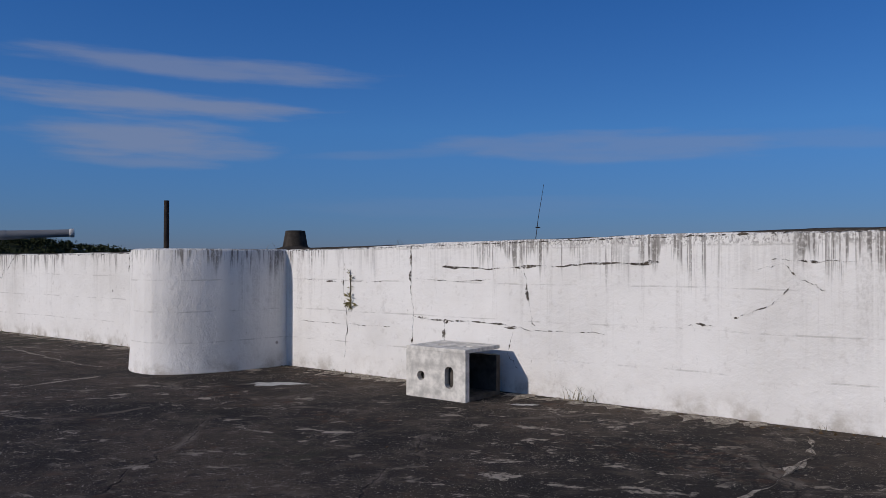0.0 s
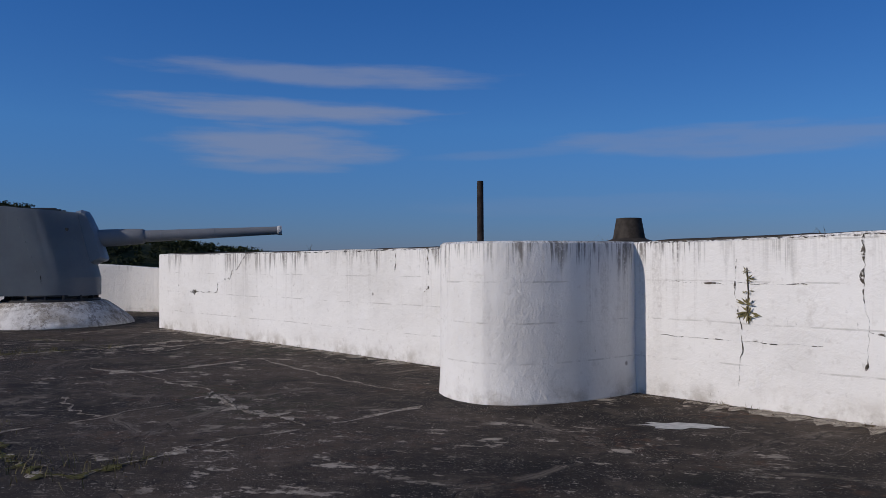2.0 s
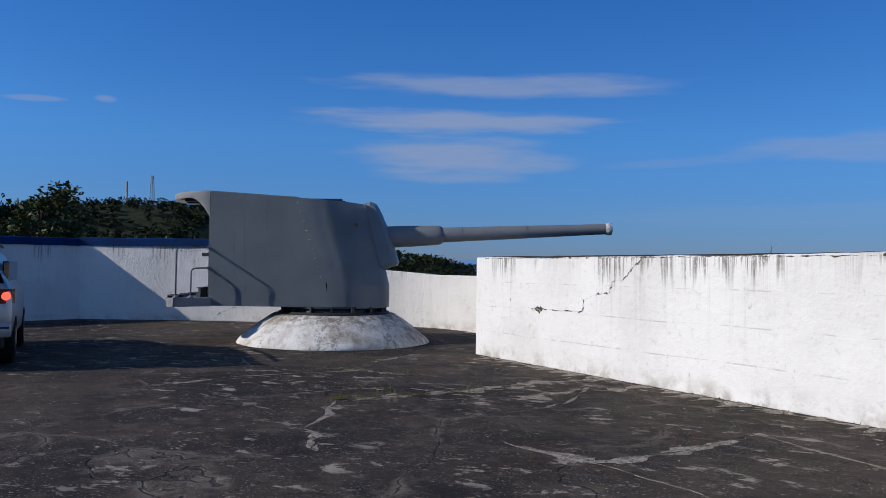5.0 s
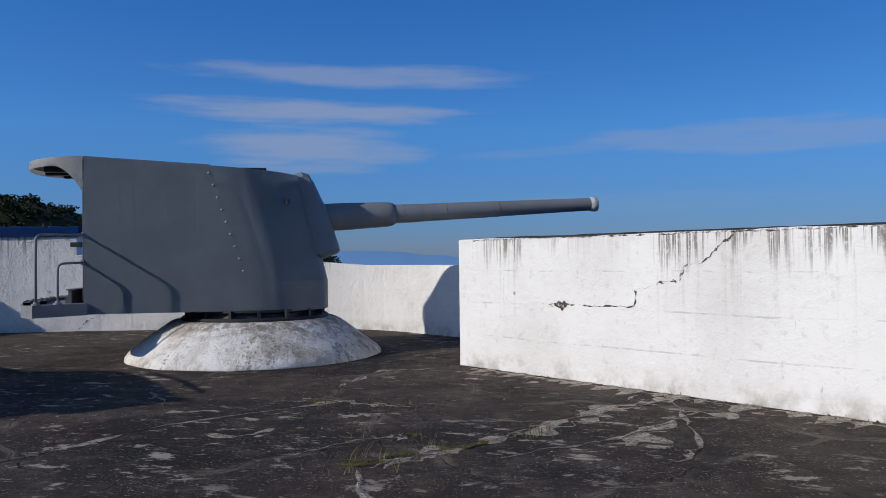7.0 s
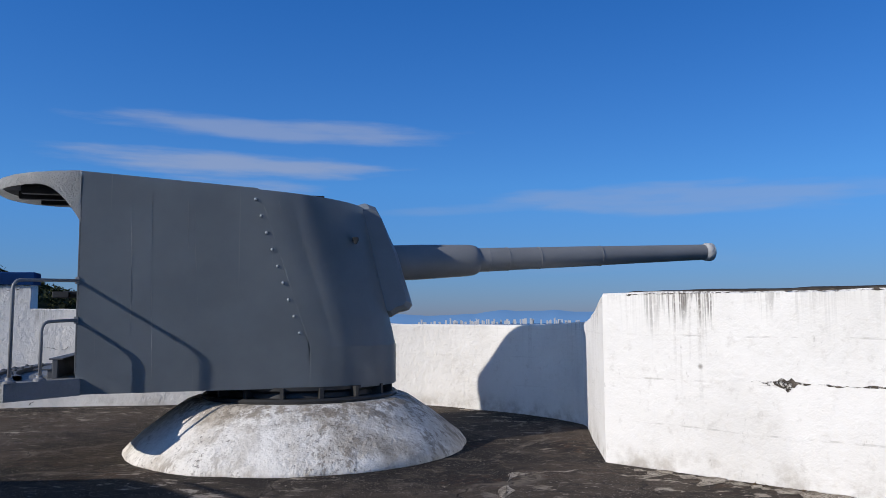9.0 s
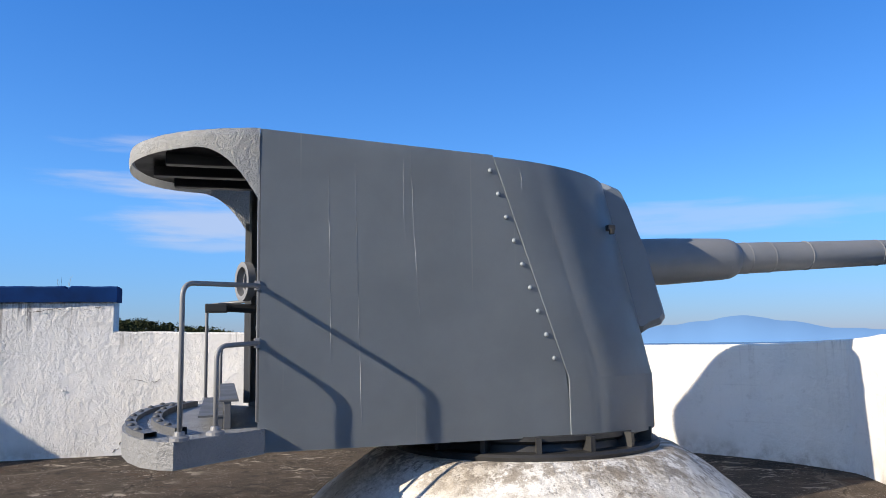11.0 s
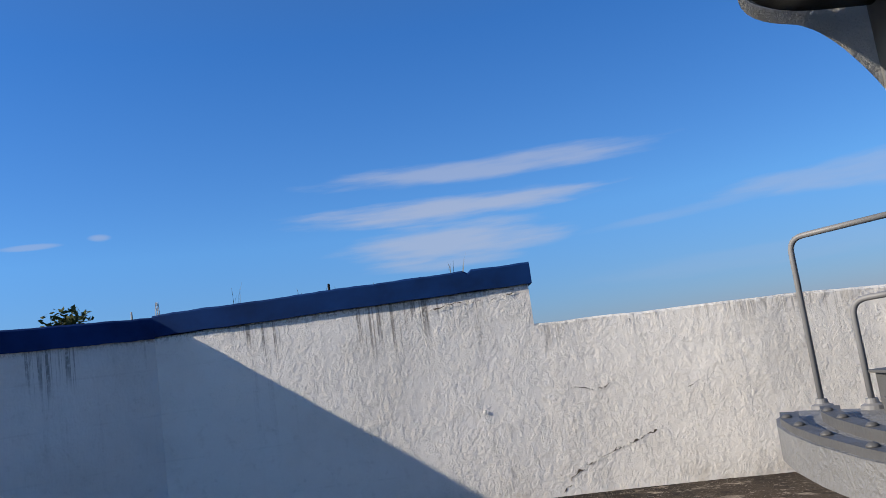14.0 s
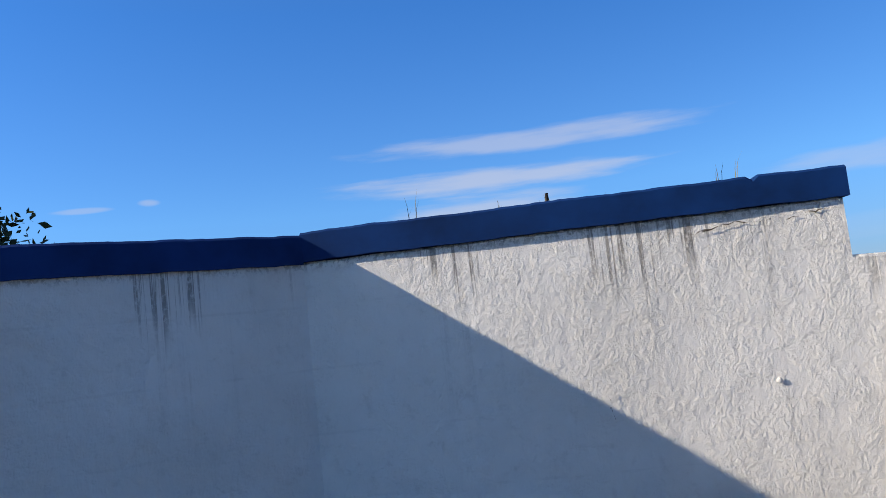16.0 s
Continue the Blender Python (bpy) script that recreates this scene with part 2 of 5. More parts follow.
def floor_material():
    k = Mat("weathered_roof_screed", 0.92)
    k.b.inputs["Specular IOR Level"].default_value = 0.18
    big = k.noise(0.30, 6.0, 0.65)
    mid = k.noise(1.9, 8.0, 0.75, distort=0.15)
    col = k.mix(k.ramp(big, 0.38, 0.62), (0.018, 0.0155, 0.014), (0.074, 0.056, 0.042))
    col = k.mix(k.ramp(mid, 0.48, 0.66, 0.0, 0.6), col, (0.12, 0.094, 0.072))
    col = k.mix(k.ramp(k.noise(6.5, 7.0, 0.75), 0.50, 0.66, 0.0, 0.8), col, (0.018, 0.016, 0.016))
    rust = k.math("MULTIPLY", k.ramp(k.noise(0.8, 5.0), 0.52, 0.66), k.ramp(k.noise(9.0, 5.0), 0.45, 0.65, 0.0, 0.5))
    col = k.mix(rust, col, (0.11, 0.055, 0.032))
    # bare concrete showing through, drawn out along the slabs
    wear = k.noise(1.0, 9.0, 0.75, k.at((2.2, 3.6, 1.0), 0.66), 0.15)
    col = k.mix(k.math("MULTIPLY", k.ramp(wear, 0.56, 0.61, 0.0, 0.9), k.ramp(k.noise(0.45, 3.0), 0.42, 0.56)), col, (0.42, 0.36, 0.29))
    chip = k.noise(1.0, 7.0, 0.8, k.at((5.0, 9.0, 1.0), 0.5))
    col = k.mix(k.ramp(chip, 0.595, 0.635, 0.0, 0.85), col, (0.32, 0.27, 0.22))
    fleck = k.math("MULTIPLY", k.ramp(k.noise(26.0, 5.0, 0.7), 0.60, 0.68, 0.0, 0.85), k.ramp(k.noise(1.4, 4.0, 0.6), 0.40, 0.62))
    col = k.mix(fleck, col, (0.46, 0.40, 0.33))
    speck = k.math("MULTIPLY", k.ramp(k.noise(42.0, 4.0, 0.75), 0.585, 0.64, 0.0, 0.9), k.ramp(k.noise(2.3, 5.0, 0.7), 0.42, 0.58, 0.12, 1.0))
    col = k.mix(speck, col, (0.44, 0.39, 0.33))
    scratch = k.noise(1.0, 6.0, 0.7, k.at((9.0, 14.0, 1.0), 0.95), 0.3)
    col = k.mix(k.ramp(scratch, 0.68, 0.75, 0.0, 0.4), col, (0.27, 0.23, 0.185))
    moss = k.math("MULTIPLY", k.ramp(k.noise(0.25, 3.0), 0.54, 0.66), k.ramp(k.noise(5.0, 5.0), 0.42, 0.65, 0.0, 0.6))
    col = k.mix(moss, col, (0.030, 0.038, 0.018))
    warp = k.node("ShaderNodeVectorMath", 0, {"operation": "ADD"}, i0=k.co, i1=k.node("ShaderNodeTexNoise", 1, Vector=k.co, Scale=0.9, Detail=5.0))
    crack_d = k.voronoi(0.36, "DISTANCE_TO_EDGE", warp)
    seam = k.math("MULTIPLY", k.ramp(crack_d, 0.03, 0.003), k.ramp(k.noise(1.1, 6.0, 0.7), 0.46, 0.6, 0.0, 0.7))
    col = k.mix(seam, col, (0.20, 0.165, 0.13))
    hair = k.ramp(crack_d, 0.004, 0.001, 0.0, 0.55)
    col = k.mix(hair, col, (0.012, 0.010, 0.010))
    k.color(col)
    h = k.math("ADD", k.math("MULTIPLY", mid, 0.6), k.math("MULTIPLY", k.noise(14, 6, 0.7), 0.4))
    h = k.math("ADD", h, k.math("MULTIPLY", k.noise(55, 4, 0.6), 0.18))
    k.bump(k.math("SUBTRACT", h, k.math("MULTIPLY", hair, 0.6)), 0.9, 0.035)
    return k.m


FLOOR = floor_material()


def paint(name, rgb, lumps=0.0, streak=0.0, rough=0.42, worn=0.2):
    """Thick grey enamel on steel plate."""
    k = Mat(name, rough)
    col = k.mix(k.ramp(k.noise(1.4, 5.0, 0.6), 0.3, 0.7), rgb, tuple(c * 0.86 for c in rgb))
    if streak:
        st = k.noise(1.0, 2.0, 0.5, k.at((22, 22, 0.25)))
        col = k.mix(k.math("MULTIPLY", k.ramp(st, 0.66, 0.72, 0.0, streak), k.ramp(k.noise(0.9, 2.0), 0.45, 0.6)), col, (0.42, 0.42, 0.42))
    col = k.mix(k.ramp(k.noise(30, 5, 0.7), 0.62, 0.75, 0.0, worn), col, (0.30, 0.29, 0.28))
    k.color(col)
    k.put(k.b.inputs["Roughness"], k.ramp(k.noise(4, 5, 0.6), 0.3, 0.7, rough - 0.06, rough + 0.12))
    h = k.math("ADD", k.math("MULTIPLY", k.noise(2.2, 3), 0.6), k.math("MULTIPLY", k.noise(60, 4, 0.6), 0.06 + lumps * 0.3))
    if lumps:
        h = k.math("ADD", h, k.math("MULTIPLY", k.noise(18, 4, 0.6, distort=0.6), lumps))
    k.bump(h, 0.5, 0.006 + 0.02 * lumps)
    return k.m


GREY = paint("grey_enamel", (0.30, 0.335, 0.362), 0.0, 0.35, 0.36)
GREY_ROUGH = paint("grey_enamel_crusted", (0.56, 0.56, 0.55), 1.5, 0.0, 0.55, 0.6)
GREY_DECK = paint("grey_enamel_deck", (0.235, 0.242, 0.25), 1.6, 0.0, 0.5, 0.5)
GREY_RAIL = paint("grey_enamel_tube", (0.22, 0.225, 0.235), 0.0, 0.0, 0.45)
GREY_BARREL = paint("grey_enamel_barrel", (0.20, 0.207, 0.216), 0.25, 0.0, 0.5, 0.5)
GREY_BREECH = paint("grey_enamel_breech", (0.155, 0.158, 0.162), 0.15, 0.0, 0.4)
GREY_SILL = paint("grey_enamel_sill", (0.105, 0.108, 0.112), 0.5, 0.0, 0.5)
# darker copy of GREY: the hood's shade is put into its colour
GREY_SHADED_HOOD = paint("grey_enamel_shaded_hood", (0.175, 0.205, 0.235), 0.0, 0.0, 0.5)
DRIP = paint("pale_dried_drip", (0.45, 0.46, 0.47), 0.0, 0.0, 0.5)
DARK_STEEL = paint("dark_greased_steel", (0.03, 0.03, 0.03), 0.3, 0.0, 0.5)
# near-black: shade inside the shield is put into these two colours
SHADED_INNER = paint("shaded_inner_paint", (0.02, 0.02, 0.021), 0.1, 0.0, 0.38)
SHADED_INTERIOR = paint("shaded_dark_interior", (0.045, 0.044, 0.043), 0.05, 0.0, 0.7, 0.02)
SHADED_INTERIOR.node_tree.nodes["Principled BSDF"].inputs["Specular IOR Level"].default_value = 0.08


def plain(name, rgb, rough=0.6, metal=0.0, vary=0.25, scale=8.0, bump=0.0):
    k = Mat(name, rough, metal)
    k.b.inputs["Specular IOR Level"].default_value = 0.5 if rough < 0.55 else 0.15
    k.color(k.mix(k.ramp(k.noise(scale, 5, 0.6), 0.3, 0.7), rgb, tuple(c * (1 - vary) for c in rgb)))
    if bump:
        k.bump(k.noise(scale * 3, 5, 0.6), 0.6, bump)
    return k.m


BLUE = plain("blue_coping_paint", (0.001, 0.036, 0.15), 0.85, 0, 0.45, 2.0, 0.006)
RUST = plain("rusty_iron", (0.035, 0.027, 0.024), 0.8, 0, 0.5, 14, 0.004)
STONE_CAP = plain("weathered_dark_mortar", (0.06, 0.052, 0.045), 0.95, 0, 0.5, 12, 0.01)
BLOCK = plain("limewashed_block", (0.78, 0.75, 0.69), 0.9, 0, 0.45, 7, 0.01)
# bare concrete, darkened so its colour carries the shade inside the box
BLOCK_RAW_SHADED = plain("bare_shaded_concrete", (0.10, 0.09, 0.08), 0.95, 0, 0.5, 9, 0.008)


def broken_mortar(name, pale, dark, lo, scale):
    """A crumbled crust: gaps let the face below show through."""
    k = Mat(name, 0.95)
    k.b.inputs["Specular IOR Level"].default_value = 0.15
    k.color(k.mix(k.ramp(k.noise(9, 6, 0.7), 0.35, 0.65), pale, dark))
    gap = k.noise(1.0, 7.0, 0.75, k.at(scale, 0.6))
    k.put(k.b.inputs["Alpha"], k.ramp(gap, lo, lo + 0.09))
    k.bump(k.noise(24, 5, 0.65), 0.7, 0.012)
    return k.m


SEAM = broken_mortar("pale_mortar_seam", (0.50, 0.44, 0.36), (0.20, 0.165, 0.13), 0.40, (40.0, 54.0, 1.0))
MOSS = broken_mortar("green_brown_moss", (0.13, 0.12, 0.035), (0.06, 0.055, 0.02), 0.42, (12.0, 16.0, 1.0))
MORTAR = plain("white_mortar_spill", (0.62, 0.60, 0.56), 0.9, 0, 0.3, 12, 0.01)
CRACK = broken_mortar("dark_crack", (0.13, 0.11, 0.09), (0.05, 0.042, 0.036), 0.43, (16.0, 16.0, 16.0))
LEAF = plain("leaf_green", (0.095, 0.11, 0.035), 0.6, 0, 0.5, 3)
LEAF_DARK = plain("leaf_dark", (0.035, 0.050, 0.016), 0.65, 0, 0.5, 3)
BARK = plain("bark", (0.10, 0.075, 0.05), 0.9, 0, 0.4, 12, 0.01)
WOODS = plain("far_woods", (0.040, 0.050, 0.020), 0.9, 0, 0.6, 0.35, 0.4)
GRASS = plain("dry_grass", (0.20, 0.17, 0.075), 0.8, 0, 0.5, 6)
LITTER = plain("leaf_litter", (0.11, 0.07, 0.035), 0.9, 0, 0.5, 9)
STEEL = plain("galvanised_lattice", (0.30, 0.30, 0.31), 0.6, 0.3)
SEA = plain("sea", (0.05, 0.10, 0.16), 0.25, 0, 0.2, 0.01)
CITY = plain("far_towers", (0.55, 0.56, 0.58), 0.8, 0, 0.2, 0.02)


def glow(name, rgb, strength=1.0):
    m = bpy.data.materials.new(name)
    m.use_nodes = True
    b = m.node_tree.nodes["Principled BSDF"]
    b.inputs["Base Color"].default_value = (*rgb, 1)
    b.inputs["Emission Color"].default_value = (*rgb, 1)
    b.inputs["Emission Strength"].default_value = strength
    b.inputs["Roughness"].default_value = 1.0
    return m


# ---- mesh tools ----


def mesh_of(name, bm, mat, smooth=False):
    me = bpy.data.meshes.new(name)
    bmesh.ops.recalc_face_normals(bm, faces=bm.faces)
    bm.to_mesh(me)
    bm.free()
    me.materials.append(mat)
    if smooth:
        me.shade_smooth() if smooth is True else me.set_sharp_from_angle(angle=radians(smooth))
    return me


def part(name, bm, mat, parent=None, label="", smooth=False):
    ob = new(name, mesh_of(name, bm, mat, smooth))
    ob.parent = parent
    if label:
        ob["label"] = label
    return ob


def root(name, m, label, category, group="", kind=""):
    ob = new(name)
    ob.matrix_basis = m
    return tagged(ob, label, category, group, kind)


def box(bm, lo, hi, bevel=0.0, m=None):
    lo, hi = Vector(lo), Vector(hi)
    made = bmesh.ops.create_cube(bm, size=1.0)["verts"]
    for v in made:
        v.co = Vector([lo[k] + (v.co[k] + 0.5) * (hi[k] - lo[k]) for k in range(3)])
    if bevel:
        edges = list({e for v in made for e in v.link_edges})
        r = bmesh.ops.bevel(bm, geom=edges, offset=bevel, segments=2, affect="EDGES", profile=0.6)
        made = list({v for f in r["faces"] for v in f.verts} | {v for v in made if v.is_valid})
    if m is not None:
        for v in made:
            v.co = m @ v.co
    return made


def boxed(lo, hi, bevel=0.0, m=None):
    bm = bmesh.new()
    box(bm, lo, hi, bevel, m)
    return bm


def lathe(profile, axis_from, axis_to, seg=48, closed=True):
    """A turned body: profile rows are (distance along the axis, radius)."""
    a, b = Vector(axis_from), Vector(axis_to)
    w = (b - a).normalized()
    q = w.to_track_quat("Z", "Y").to_matrix()
    bm = bmesh.new()
    rings = []
    for s, r in profile:
        rings.append([bm.verts.new(a + w * s + q @ Vector((r * math.cos(2 * math.pi * k / seg), r * math.sin(2 * math.pi * k / seg), 0))) for k in range(seg)])
    for p, q2 in zip(rings, rings[1:]):
        for k in range(seg):
            bm.faces.new((p[k], p[(k + 1) % seg], q2[(k + 1) % seg], q2[k]))
    if closed:
        bm.faces.new(rings[0][::-1])
        bm.faces.new(rings[-1])
    return bm


def tube(points, r, seg=10, bm=None, taper=None):
    """A round bar along points."""
    bm = bm or bmesh.new()
    pts = [Vector(p) for p in points]
    rings = []
    side = None
    for k, p in enumerate(pts):
        w = (pts[min(k + 1, len(pts) - 1)] - pts[max(k - 1, 0)]).normalized()
        if side is None:
            side = w.cross(Vector((0, 0, 1)) if abs(w.z) < 0.9 else Vector((1, 0, 0)))
        s = side = (side - w * side.dot(w)).normalized()
        u = s.cross(w)
        rr = r if taper is None else r * (1 + (taper - 1) * k / (len(pts) - 1))
        rings.append([bm.verts.new(p + (s * math.cos(2 * math.pi * j / seg) + u * math.sin(2 * math.pi * j / seg)) * rr) for j in range(seg)])
    for p, q in zip(rings, rings[1:]):
        for j in range(seg):
            bm.faces.new((p[j], p[(j + 1) % seg], q[(j + 1) % seg], q[j]))
    bm.faces.new(rings[0][::-1])
    bm.faces.new(rings[-1])
    return bm


def bend(a, corner, b, r, n=6):
    """Points from a over a rounded corner to b."""
    a, c, b = Vector(a), Vector(corner), Vector(b)
    p, q = c + (a - c).normalized() * r, c + (b - c).normalized() * r
    return [a] + [(1 - t) ** 2 * p + 2 * t * (1 - t) * c + t * t * q for t in (k / n for k in range(n + 1))] + [b]


def grid(bm, rows):
    """Faces between rows of points; returns the rows of vertices."""
    vs = [[bm.verts.new(p) for p in row] for row in rows]
    for p, q in zip(vs, vs[1:]):
        for k in range(len(p) - 1):
            bm.faces.new((p[k], p[k + 1], q[k + 1], q[k]))
    return vs


def parapet(name, line, tops, thick, mat, label, side=1, step=0.25, foot=-0.3, rough=0.012):
    """A thick wall along a plan line: visible face on the line, body behind it; tops gives (x-fraction, height) rows."""
    pts = [Vector((*p, 0)) for p in line]
    runs = [0.0]
    for p, q in zip(pts, pts[1:]):
        runs.append(runs[-1] + (q - p).length)
    total = runs[-1]

    def along(s):
        for k in range(len(pts) - 1):
            if s <= runs[k + 1] or k == len(pts) - 2:
                return pts[k].lerp(pts[k + 1], (s - runs[k]) / (runs[k + 1] - runs[k]))

    stations = sorted({round(total * k / max(1, round(total / step)), 4) for k in range(round(total / step) + 1)} | {round(min(s, total), 4) for s, _ in tops})

    def top(s):
        for (s0, z0), (s1, z1) in zip(tops, tops[1:]):
            if s <= s1:
                return z0 + (z1 - z0) * (s - s0) / max(1e-6, s1 - s0)
        return tops[-1][1]

    bm = bmesh.new()
    rows = []
    for s in stations:
        p = along(s)
        t = (along(min(total, s + 0.05)) - along(max(0, s - 0.05))).normalized()
        back = Vector((-t.y, t.x, 0)) * side
        z = top(s)
        n = noise.noise(Vector((s * 3.1, total, 0))) * rough + noise.noise(Vector((s * 0.6, 3.0, total))) * rough * 1.5
        rows.append([p + Vector((0, 0, foot)), p + Vector((0, 0, 0.5 * z)), p + Vector((0, 0, z - 0.02 + n)), p + back * 0.02 + Vector((0, 0, z + n)),
                     p + back * (thick - 0.02) + Vector((0, 0, z + n * 0.5)), p + back * thick + Vector((0, 0, z - 0.02)), p + back * thick + Vector((0, 0, foot))])
    vs = grid(bm, rows)
    bm.faces.new(vs[0][::-1])
    bm.faces.new(vs[-1])
    return tagged(part(name, bm, mat, None, label), kind="structure", category="wall")


# ---- the large structure ----
SEA_LINE = [(-10.62, 18.80), (-8.34, 17.04), (-5.30, 14.72), (-3.20, 13.08), (-0.15, 10.86), (1.40, 9.66), (5.57, 6.50), (16.0, -1.6)]


def floor_height(x, y):
    return 0.065 * min(1.0, max(0.0, (y - 0.35 * (x + 18.0) - 21.0) / 2.0)) if x < -12 else 0.0


bm = bmesh.new()
nx, ny = 150, 116
grid(bm, [[(x, y, floor_height(x, y)) for y in (-30 + 58 * j / ny for j in range(ny + 1))] for x in (-45 + 75 * i / nx for i in range(nx + 1))])
bmesh.ops.delete(bm, geom=[f for f in bm.faces if (lambda c: c.x - 16.4 > 0.1 * (c.y + 2) or (c.x > -10.3 and c.y > 18.80 - 0.777 * (c.x + 10.62) + 0.9) or c.y > 24.2 + 0.45 * min(0, c.x + 18)
                              or c.x < -36.4 or c.y < -28.4)(f.calc_center_median())], context="FACES")
floor = tagged(part("floor", bm, FLOOR, None, "dark weathered concrete terrace with pale cracks"), kind="structure", category="floor")

parapet("wall_sea", SEA_LINE, [(0, 1.735), (4.0, 1.72), (13.4, 1.76), (15.0, 1.80), (19.5, 1.88), (40, 1.9)], 1.15, WHITE_SEA, "white limewashed parapet with black runs under its top")
OX, OY, GUN_TURN, ARC = -14.10, 19.778, 20.8, 3.95
arc = [(OX + ARC * math.cos(radians(a)), OY + ARC * math.sin(radians(a))) for a in range(26, 104, 6)]
LOW_LINE = [(-17.589, 23.018), (-19.436, 22.614)]
low_pts = [(-10.62, 18.803), (-10.60, 20.2)] + arc + [(-16.38, 23.33), LOW_LINE[0], (-18.05, 22.94), (-18.51, 22.852), (-18.97, 22.75), LOW_LINE[1]]
parapet("wall_low", low_pts, [(0, 1.735), (0.3, 1.70), (0.8, 1.60), (1.5, 1.50), (2.3, 1.44), (3.2, 1.39), (4.5, 1.365), (6.5, 1.37), (9.0, 1.56), (10.4, 1.62), (12.6, 1.675)], 0.45, WHITE_LOW, "low curved white parapet behind the gun", side=-1)
CORNER = (-22.86, 21.36)
LEFT_END = (-22.86 - 0.555 * 9, 21.36 - 0.832 * 9)
parapet("wall_tall", [(-19.436, 22.614), (-20.0, 22.422), (-20.655, 22.188), CORNER], [(0, 2.06), (4, 2.06)], 0.45, WHITE_TALL, "tall white parapet with rough peeling limewash", side=-1)
parapet("wall_side", [CORNER, LEFT_END], [(0, 2.06), (10, 2.06)], 0.45, WHITE_TALL, "shaded white parapet under a blue coping", side=-1)


def coping(name, a, b, label, nick=0.0, foot=2.068):
    a, b = Vector((*a, foot)), Vector((*b, foot))
    w = (b - a).normalized()
    back = Vector((w.y, -w.x, 0))
    bm = bmesh.new()
    n = max(3, int((b - a).length / 0.04))
    rows = []
    for k in range(n + 1):
        p = a.lerp(b, k / n)
        j = 0.008 * noise.noise(Vector((k * 0.18, 0.3, a.x))) + 0.004 * noise.noise(Vector((k * 0.8, 2.3, a.x)))
        chip = max(0.0, 1 - abs((p - a).length - nick) / 0.035) ** 0.5 * 0.028 if nick else 0.0
        rows.append([p - back * 0.03 + Vector((0, 0, -0.01 + j)), p - back * 0.035 + Vector((0, 0, 0.180 + j - chip)), p - back * 0.01 + Vector((0, 0, 0.198 + j - chip)),
                     p + back * 0.44 + Vector((0, 0, 0.198 - chip)), p + back * 0.48 + Vector((0, 0, 0.175)), p + back * 0.48, p - back * 0.03 + Vector((0, 0, -0.01 + j))])
    vs = grid(bm, rows)
    bm.faces.new(vs[0][:6][::-1])
    bm.faces.new(vs[-1][:6])
    return tagged(part(name, bm, BLUE, None, label), kind="structure", category="coping")


coping("trim_coping", (-19.40, 22.627), CORNER, "dark blue painted coping on the tall wall", 0.60)
coping("trim_coping", (-22.865, 21.354), LEFT_END, "dark blue painted coping on the side wall", foot=2.045)

# round bastion, built against the sea wall
bm = bmesh.new()
rows = []
WALL_RUN, WALL_IN = Vector((0.788, -0.615, 0)), Vector((0.615, 0.788, 0))
for k in range(61):
    d0 = 1.05 + 0.012 * noise.noise(Vector((k * 0.4, 0, 2)))
    if k <= 24:
        a = radians(-215 + 87 * k / 24)
        out = Vector((math.cos(a), math.sin(a), 0))
    else:
        a = radians(90 * (k - 24) / 36)
        out = WALL_RUN * 0.92 * math.sin(a) ** 0.92 + WALL_IN * (0.80 - 1.80 * math.cos(a))
    rows.append([Vector((-1.60, 11.0, z)) + out * (d0 + d) for d, z in ((0.03, -0.2), (0.015, 0.05), (0, 0.3), (0, 0.9), (0, 1.5), (-0.005, 1.735), (-0.04, 1.76))])
vs = grid(bm, rows)
bm.faces.new([r[-1] for r in vs])
bastion = tagged(part("wall_bastion", bm, WHITE_SEA, None, "rounded white limewashed bastion against the parapet", 40), kind="structure", category="wall")

# plain closing walls, out of sight behind the walker
parapet("wall_back", [(16.0, -1.6), (12, -28), (-30, -28)], [(0, 1.9), (80, 1.9)], 0.5, WHITE_SEA, "plain white parapet closing the terrace", step=2.0)
parapet("wall_west", [(-30, -28), (-36, 2), LEFT_END], [(0, 1.9), (60, 1.9)], 0.5, WHITE_SEA, "plain white parapet closing the terrace", step=2.0)


def spread(points, n):
    pts = [Vector(p) for p in points]
    out = []
    for p, q in zip(pts, pts[1:]):
        for k in range(n):
            out.append(p.lerp(q, k / n))
    return out + [pts[-1]]


def crack(name, points, width, mat, parent, seed, lift, normal, jag=0.02, label=""):
    """A ragged strip along points on a face with that normal; it lies a few millimetres proud."""
    rnd = random.Random(seed)
    nrm = Vector(normal).normalized()
    pts = spread(points, 12)
    bm = bmesh.new()
    rows = []
    for k, p in enumerate(pts):
        w = (pts[min(k + 1, len(pts) - 1)] - pts[max(k - 1, 0)]).normalized()
        s = nrm.cross(w).normalized()
        c = p + s * (1.6 * jag * noise.noise(Vector((k * 0.31, seed * 1.7, 0))) + 0.7 * jag * noise.noise(Vector((k * 0.9, seed * 3.1, 5))))
        half = width * max(0.03, 0.30 + 1.7 * noise.noise(Vector((k * 0.27, seed * 2.3, 9))) + rnd.uniform(-0.2, 0.2)) * (0.2 if k in (0, len(pts) - 1) else 1)
        off = s * half * rnd.uniform(-0.25, 0.25)
        rows.append([c - s * half + off + nrm * lift, c + s * 0.2 * half + nrm * (lift + 0.003), c + s * half + off + nrm * lift])
    grid(bm, rows)
    return part(name, bm, mat, parent, label)


def sea_face(s_x):
    for (x0, y0), (x1, y1) in zip(SEA_LINE, SEA_LINE[1:]):
        if x0 <= s_x <= x1:
            return y0 + (y1 - y0) * (s_x - x0) / (x1 - x0)


def on_sea(x, z):
    return (x, sea_face(x), z)


